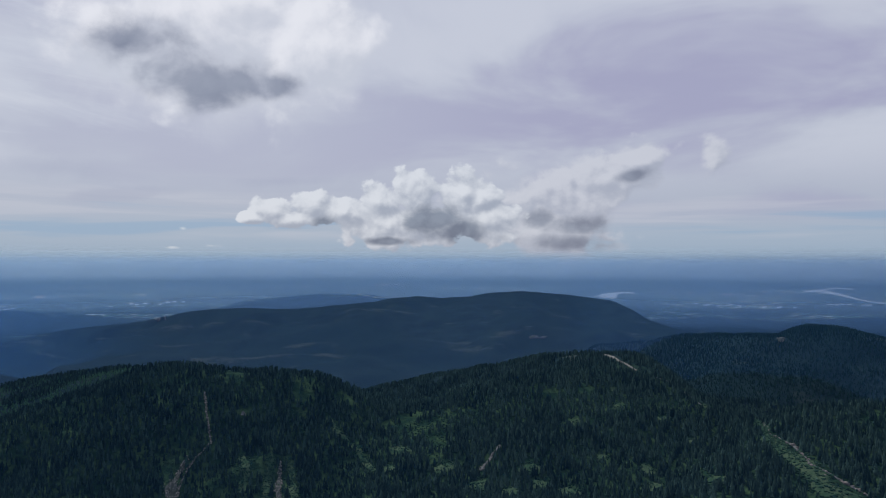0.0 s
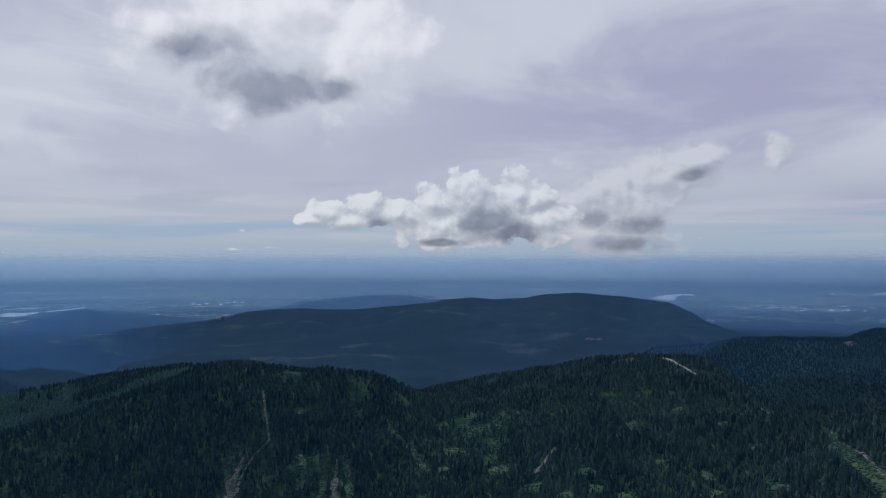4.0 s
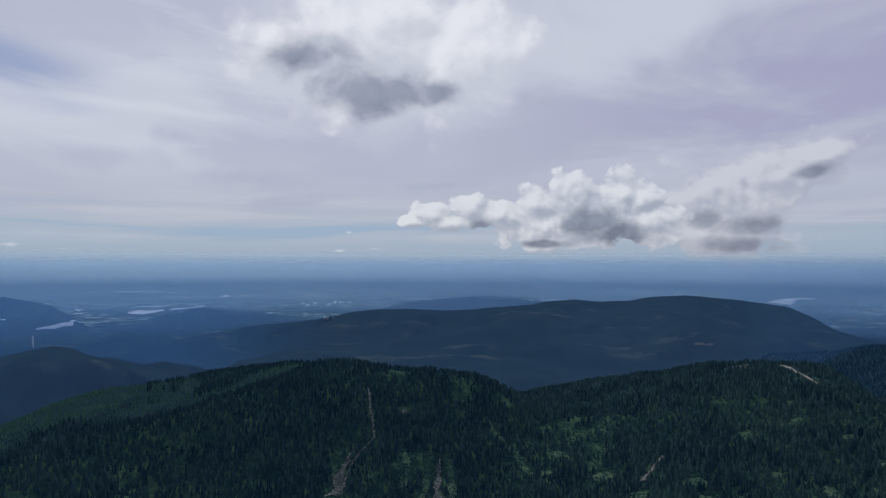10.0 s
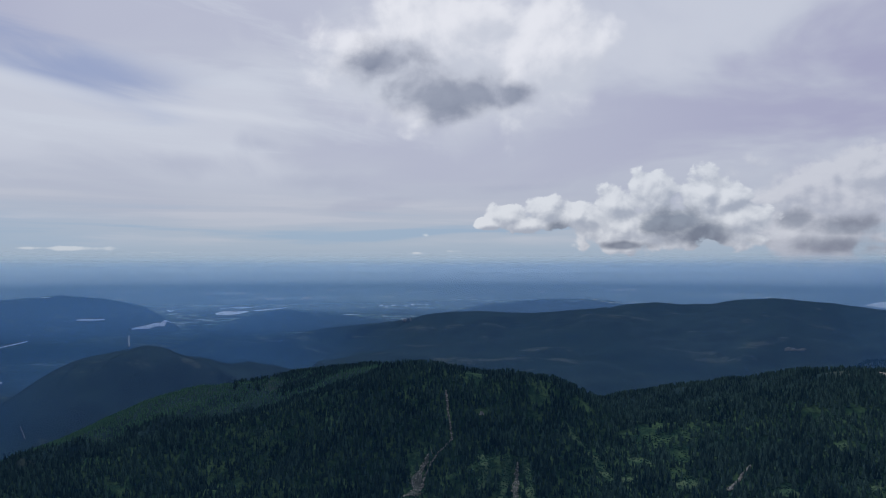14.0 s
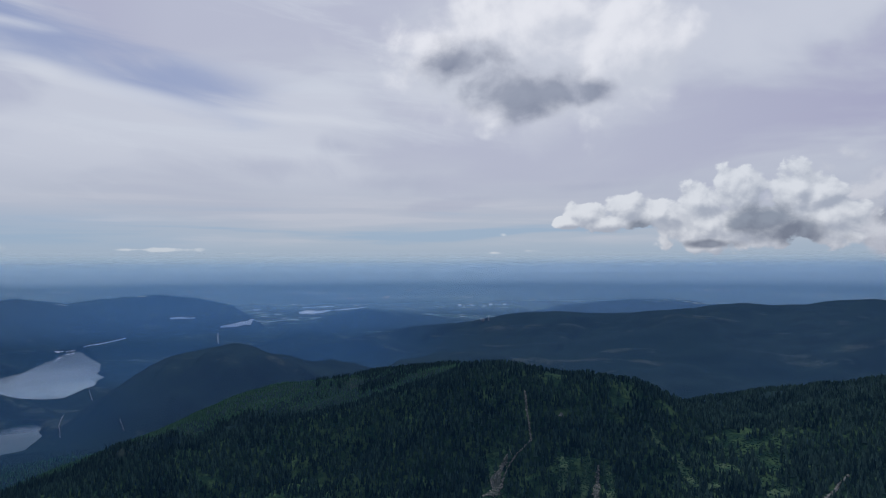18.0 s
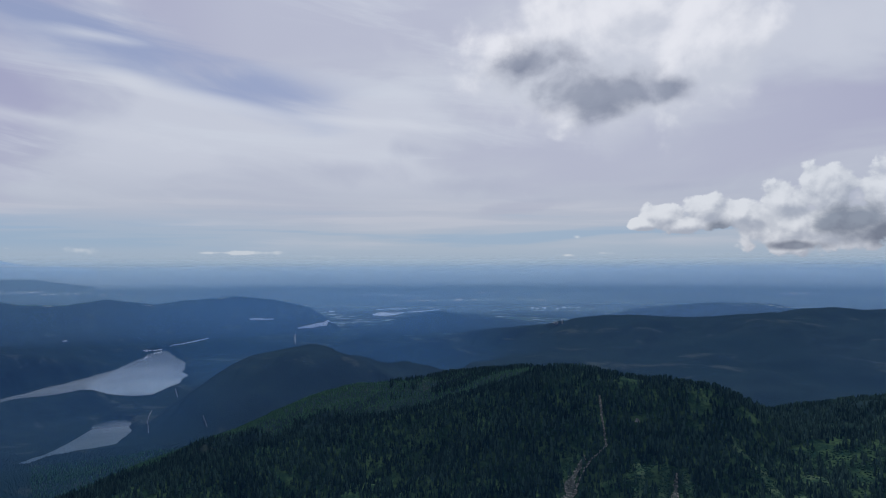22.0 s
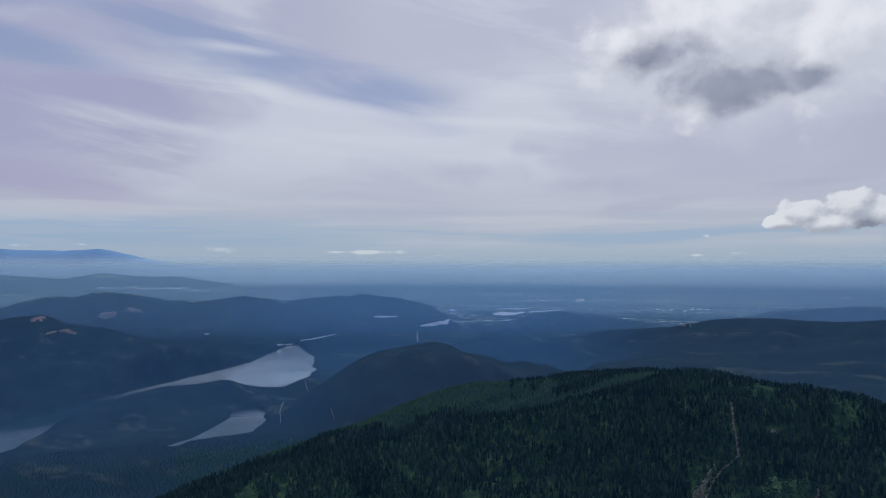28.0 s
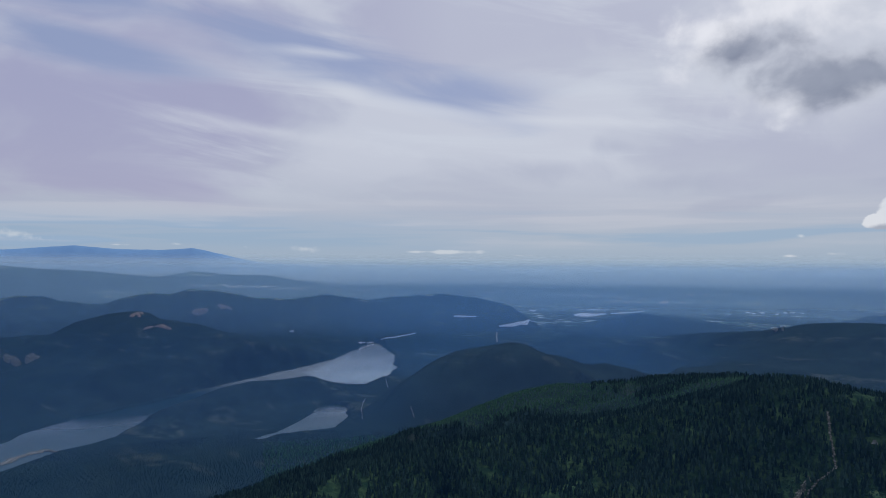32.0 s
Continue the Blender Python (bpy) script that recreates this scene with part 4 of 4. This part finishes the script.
cluster(4, "quarry", "reddish quarry on the wooded hill", "quarry", 64.52, -3.62, 50, 40, MAT_EARTH, 2.0, 55)
cluster(4, "quarry", "reddish quarry on the wooded hill", "quarry", 62.92, -3.3, 40, 34, MAT_EARTH, 2.0, 56)
cluster(4, "bare_summit", "brown bare ground on the summit", "bare ground", 68.82, -3.75, 32, 40, MAT_EARTH, 2.0, 57)
cluster(4, "logged_patch", "pale logged patch below the summit", "clear-cut", 67.82, -4.7, 40, 24, MAT_EARTH, 2.0, 58)
cluster(7, "logged_patch", "pale logged patch above the lake", "clear-cut", 76.42, -6.6, 40, 60, MAT_SCREE, 2.0, 59)
drape("shore_landing", "pale timber landing on the lake shore", "landing", [(77.52, -13.75), (76.12, -13.3), (74.82, -13.1), (73.92, -12.95)], [8, 9, 7, 4], MAT_GRAVEL, 2.5, 60)
drape("gravel_road", "pale gravel road", "road", [(50.62, -8.96), (50.42, -9.65)], [0.9, 0.8], MAT_GRAVEL, 2.0, 61)
drape("gravel_road", "pale gravel road", "road", [(52.22, -10.49), (52.52, -11.2), (52.42, -12.05)], [0.7, 0.9, 0.7], MAT_GRAVEL, 2.0, 62)
drape("gravel_road", "pale gravel road", "road", [(48.62, -11.12), (48.32, -11.97)], [0.9, 0.8], MAT_GRAVEL, 2.0, 63)
drape("gravel_road", "straight pale road cut through the woods", "road", [(41.9, -5.3), (41.86, -6.1)], [3, 4], MAT_GRAVEL, 2.5, 64, grain=30)

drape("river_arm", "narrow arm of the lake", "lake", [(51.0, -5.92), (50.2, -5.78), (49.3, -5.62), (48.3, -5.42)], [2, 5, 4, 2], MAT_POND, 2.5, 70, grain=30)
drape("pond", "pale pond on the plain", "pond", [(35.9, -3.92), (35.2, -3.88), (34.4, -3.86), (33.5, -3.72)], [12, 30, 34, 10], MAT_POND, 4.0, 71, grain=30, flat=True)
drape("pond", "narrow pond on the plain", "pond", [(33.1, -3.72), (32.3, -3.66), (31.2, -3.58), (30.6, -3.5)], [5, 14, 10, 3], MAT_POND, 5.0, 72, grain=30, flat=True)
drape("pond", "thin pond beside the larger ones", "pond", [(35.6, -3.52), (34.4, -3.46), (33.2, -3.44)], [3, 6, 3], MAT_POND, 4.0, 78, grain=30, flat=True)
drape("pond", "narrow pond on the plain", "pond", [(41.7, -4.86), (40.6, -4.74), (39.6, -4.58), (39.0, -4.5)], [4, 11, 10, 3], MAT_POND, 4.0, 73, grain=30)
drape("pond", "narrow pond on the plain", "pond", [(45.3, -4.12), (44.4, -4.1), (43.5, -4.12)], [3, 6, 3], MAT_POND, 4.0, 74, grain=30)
MAT_FIELD = gravel_material("pale_mown_field", (0.17, 0.20, 0.15), (0.10, 0.14, 0.10))
for k, (a, e, w, h) in enumerate([(28.6, -2.86, 1.5, 9), (25.8, -2.82, 1.4, 12), (23.0, -2.86, 1.2, 8), (20.6, -2.95, 1.4, 8), (26.8, -3.0, 1.0, 6), (18.4, -3.0, 0.9, 5), (30.6, -2.7, 0.8, 6), (24.2, -2.6, 1.8, 5),
                                  (5.2, -2.15, 1.0, 7), (-19.8, -3.3, 1.6, 9), (-23.4, -3.1, 1.8, 9), (-20.6, -2.6, 1.5, 6), (-25.0, -2.7, 1.2, 6), (62, -1.75, 2.2, 8), (57.2, -1.85, 2.0, 8), (70.5, -2.1, 1.6, 8), (52.0, -2.1, 1.6, 6), (41.0, -2.0, 1.8, 5)]):
    drape("field", "pale mown field on the plain", "field", [(a + w, e), (a + w * 0.4, e + 0.03), (a - w * 0.3, e - 0.02), (a - w, e + 0.02)], [h * 0.4, h, h * 0.8, h * 0.3], MAT_FIELD, 2.0, 90 + k, grain=30, flat=a < 40)
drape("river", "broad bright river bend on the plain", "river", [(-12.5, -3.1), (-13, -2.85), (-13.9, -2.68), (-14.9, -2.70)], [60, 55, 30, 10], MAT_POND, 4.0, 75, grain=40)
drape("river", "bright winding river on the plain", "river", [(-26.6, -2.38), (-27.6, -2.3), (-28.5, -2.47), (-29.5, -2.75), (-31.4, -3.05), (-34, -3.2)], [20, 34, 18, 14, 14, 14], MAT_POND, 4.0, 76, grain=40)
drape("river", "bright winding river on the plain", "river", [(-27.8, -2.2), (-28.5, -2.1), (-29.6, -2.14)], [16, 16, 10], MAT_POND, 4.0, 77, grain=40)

plant("slope_forest", "dense dark firs on the sunlit slope", (-38, 7, 640, 1000), 4.3, 8.0, FINE, MAT_FIR, 1, 0.30)
plant("knoll_forest", "dense dark firs up to the trail knoll", (-38, 7, 1000, 1240), 4.1, 7.2, FINE, MAT_FIR, 3, 0.40)
plant("hill_forest", "dark firs on the steep near hill", (7, 79, 740, 1130), 4.1, 7.8, FINE, MAT_DIMMED, 5, 0.42)
plant("shoulder_forest", "lighter young firs on the far shoulder", (7, 60, 1130, 1480), 4.2, 4.2, ROUGH, MAT_YOUNG, 7, 0.75)
plant("wedge_forest", "stand of old dark firs on the shoulder", (22, 34.5, 1185, 1330), 4.3, 7.8, FINE, MAT_DIMMED, 8, 0.15)
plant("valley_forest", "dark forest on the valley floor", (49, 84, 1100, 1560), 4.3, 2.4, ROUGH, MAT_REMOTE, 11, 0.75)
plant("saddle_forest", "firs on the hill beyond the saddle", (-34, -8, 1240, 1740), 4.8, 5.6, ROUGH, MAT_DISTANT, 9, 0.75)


def clump(rng, sides, flat):
    V = [(0, 0, flat)] + [(math.cos(t) * q, math.sin(t) * q, z) for z, m in ((flat * 0.55, 0.75), (-0.3, 1.0)) for t, q in [(6.2832 * k / sides + m, m * rng.uniform(0.7, 1.25)) for k in range(sides)]]
    F = [(0, 1 + k, 1 + (k + 1) % sides) for k in range(sides)]
    for k in range(sides):
        a, b, c, d = 1 + k, 1 + (k + 1) % sides, 1 + sides + (k + 1) % sides, 1 + sides + k
        F += [(a, d, c), (a, c, b)]
    return np.array(V), np.array(F)


LUMPS = [clump(rng0, 5, 0.8) for _ in range(5)]
MAT_BRUSH = tree_material("low_brush", (0.014, 0.042, 0.028), (0.040, 0.080, 0.050))
gx, gy, grng = scatter(-34, 22, 640, 960, 4.6, 61)
wide_open = fbm(gx, gy, 46.0, 4, 77, 0.6) > 0.20
SHRUBS += [(a, b, c) for a, b, c in zip(gx[wide_open], gy[wide_open], grng.uniform(0.1, 0.8, int(wide_open.sum())))]
P = np.array(SHRUBS)
forest("brush_clumps", "low green brush in glades and gullies", P[:, 0], P[:, 1], height(P[:, 0], P[:, 1]) + 0.6, 0.5 + 1.6 * P[:, 2], LUMPS, MAT_BRUSH, 41)
P = np.array(STONES)
tagged(forest("loose_stones", "loose pale stones in chutes and along tracks", P[:, 0], P[:, 1], height(P[:, 0], P[:, 1]) + 1.0, 0.25 + 1.0 * P[:, 2], LUMPS, MAT_STONE, 43), category="stones")

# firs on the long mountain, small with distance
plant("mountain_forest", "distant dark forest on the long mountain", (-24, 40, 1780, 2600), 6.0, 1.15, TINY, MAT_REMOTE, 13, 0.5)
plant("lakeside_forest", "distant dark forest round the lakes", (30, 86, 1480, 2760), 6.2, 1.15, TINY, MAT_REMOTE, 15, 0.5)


def single_firs():
    """The nearest firs, each a thing of its own."""
    rng = random.Random(21)
    kinds = []
    for _ in range(6):
        v, f = conifer(7, 8, rng)
        crown = bpy.data.meshes.new("crown")
        crown.from_pydata([tuple(p) for p in v], [], [tuple(int(i) for i in q) for q in f])
        crown.materials.append(MAT_FIR)
        bm = bmesh.new()
        bmesh.ops.create_cone(bm, cap_ends=True, segments=6, radius1=0.018, radius2=0.006, depth=0.6)
        bmesh.ops.translate(bm, verts=bm.verts, vec=(0, 0, 0.28))
        trunk = bpy.data.meshes.new("trunk")
        bm.to_mesh(trunk)
        bm.free()
        trunk.materials.append(MAT_BARK)
        kinds.append((trunk, crown))
    x, y, _ = scatter(-32, 6, 655, 720, 10.5, 31)
    keep = ~open_ground(x, y)
    x, y = x[keep][:290], y[keep][:290]
    z = height(x, y)
    for px, py, pz in zip(x, y, z):
        tall = rng.uniform(6, 11)
        tree = new("fir_tree")
        tree.location, tree.scale = (px, py, pz - 0.2), (tall * rng.uniform(0.85, 1.15), tall * rng.uniform(0.85, 1.15), tall)
        tree.rotation_euler = (0, 0, rng.uniform(0, 6.28))
        what = "tall" if tall > 9 else "young" if tall < 7.2 else "slender"
        tagged(tree, what + " dark green fir on the open slope", "tree", "firs on the near slope")
        for part_name, me in zip(("trunk", "crown"), rng.choice(kinds)):
            ob = new(part_name, me)
            ob.parent = tree


single_firs()


def boulder(az, el, size, seed, label):
    rng = random.Random(seed)
    bm = bmesh.new()
    bmesh.ops.create_icosphere(bm, subdivisions=2, radius=1.0)
    off = Vector((seed * 3.1, seed * 1.7, 0))
    for v in bm.verts:
        v.co *= 1 + 0.6 * noise.noise(v.co * 1.2 + off) + 0.35 * noise.noise(v.co * 3 + off)
        v.co = Vector((round(v.co.x * 2.2) / 2.2 * 0.6 + v.co.x * 0.4, round(v.co.y * 2.2) / 2.2 * 0.6 + v.co.y * 0.4, v.co.z))
        v.co.z *= 0.85
    me = bpy.data.meshes.new("boulder")
    bm.to_mesh(me)
    bm.free()
    me.materials.append(MAT_ROCK)
    p = spot(az, el)
    ob = new("boulder", me)
    size *= 0.62
    ob.location, ob.scale = (p.x, p.y, hz(p.x, p.y) + size * 0.25), (size * rng.uniform(0.8, 1.3), size * rng.uniform(0.8, 1.3), size)
    ob.rotation_euler = (0, 0, rng.uniform(0, 6))
    return tagged(ob, label, "boulder", "boulders in the clearing")


MAT_ROCK = gravel_material("pale_rock", (0.22, 0.20, 0.18), (0.13, 0.125, 0.11))
for k, (a, e, w) in enumerate([(-25.5, -12.95, 2.2), (-25.9, -13.05, 3.0), (-26.2, -13.2, 1.8), (-26.5, -13.6, 2.4), (-26.9, -13.9, 2.0), (-27.05, -14.3, 2.4), (-28.9, -15.05, 2.4), (-29.2, -15.2, 3.2),
                               (-29.6, -15.3, 2.0), (-30.0, -15.45, 2.8), (-30.3, -15.7, 1.8), (-23.6, -11.6, 1.6), (-27.9, -14.8, 1.6)]):
    boulder(a, e, w, k + 1, "pale boulder in the grassy clearing" if w > 2.1 else "small pale boulder beside the gravel track")


def house(az, el, wide, long, tall, roof_mat, wall_mat, label, category, group, turn):
    """A far-off building: four walls, a pitched roof with eaves and a row of windows."""
    p = spot(az, el)
    thing = new("building")
    thing.location, thing.rotation_euler = (p.x, p.y, p.z - 0.5), (0, 0, radians(turn))
    tagged(thing, label, category, group)
    bm = bmesh.new()
    bmesh.ops.create_cube(bm, size=1.0)
    bmesh.ops.scale(bm, verts=bm.verts, vec=(long, wide, tall))
    bmesh.ops.translate(bm, verts=bm.verts, vec=(0, 0, tall / 2))
    me = bpy.data.meshes.new("wall")
    bm.to_mesh(me)
    bm.free()
    me.materials.append(wall_mat)
    w = new("wall", me)
    w.parent = thing
    x, y, h = long / 2 + 0.8, wide / 2 + 0.8, wide * 0.22
    V = [(-x, -y, tall + 0.004), (x, -y, tall + 0.004), (x, y, tall + 0.004), (-x, y, tall + 0.004), (-x, 0, tall + h), (x, 0, tall + h)]
    F = [(0, 1, 5, 4), (2, 3, 4, 5), (0, 4, 3), (1, 2, 5), (3, 2, 1, 0)]
    me = bpy.data.meshes.new("roof")
    me.from_pydata(V, [], F)
    me.materials.append(roof_mat)
    r = new("roof", me)
    r.parent = thing
    return thing


def paint_material(name, c):
    m, g = material(name)
    n = g.noise(g.node("ShaderNodeTexCoord").outputs["Object"], 0.4, 4, 0.6)
    finish(g, g.mix(g.step(n, 0.3, 0.8), c, tuple(v * 0.75 for v in c)), 0.6)
    return m


MAT_WHITE, MAT_TIN, MAT_GREY = paint_material("white_cladding", (0.75, 0.75, 0.73)), paint_material("pale_tin", (0.62, 0.64, 0.66)), paint_material("grey_shingle", (0.24, 0.24, 0.25))
rngh = random.Random(8)
for a, e, n, spread, w in [(52.12, -6.15, 14, 0.7, 5), (57.82, -5.2, 2, 0.35, 8), (29, -2.86, 2, 0.25, 28), (27.9, -2.78, 1, 0.1, 16), (31, -2.82, 4, 1.2, 12), (22.6, -3.42, 6, 1.4, 9), (20.6, -3.36, 5, 1.0, 9),
                           (63.62, -1.7, 8, 2.4, 12), (61.02, -1.8, 12, 1.8, 14), (57.82, -2.0, 8, 1.6, 12), (54.02, -2.05, 8, 2.2, 12), (42.61, -2.2, 8, 2.0, 12), (39.1, -3.6, 3, 0.4, 9), (33.8, -2.4, 8, 3.0, 11), (26, -2.2, 8, 3.0, 11),
                           (3.6, -2.16, 12, 2.0, 13), (-20.9, -3.45, 9, 1.6, 11), (-25.1, -3.53, 6, 1.2, 10), (-21.9, -2.68, 7, 1.6, 12), (-24.6, -2.43, 8, 1.8, 12), (-17.8, -2.6, 8, 2.0, 11), (-29.5, -3.2, 7, 1.6, 11), (12, -2.3, 8, 3, 11)]:
    for k in range(n):
        az, el = a + rngh.uniform(-spread, spread), e + rngh.uniform(-0.05, 0.05)
        house(az, el, w * rngh.uniform(0.5, 0.9), w * rngh.uniform(1.2, 2.6), w * 0.32, rngh.choice([MAT_WHITE, MAT_TIN, MAT_TIN, MAT_GREY]), MAT_WHITE,
              "low pale building with a pitched metal roof" if w > 8.5 else "small white house by the lake head", "building", "buildings of the plain", rngh.uniform(-35, 35) + az)
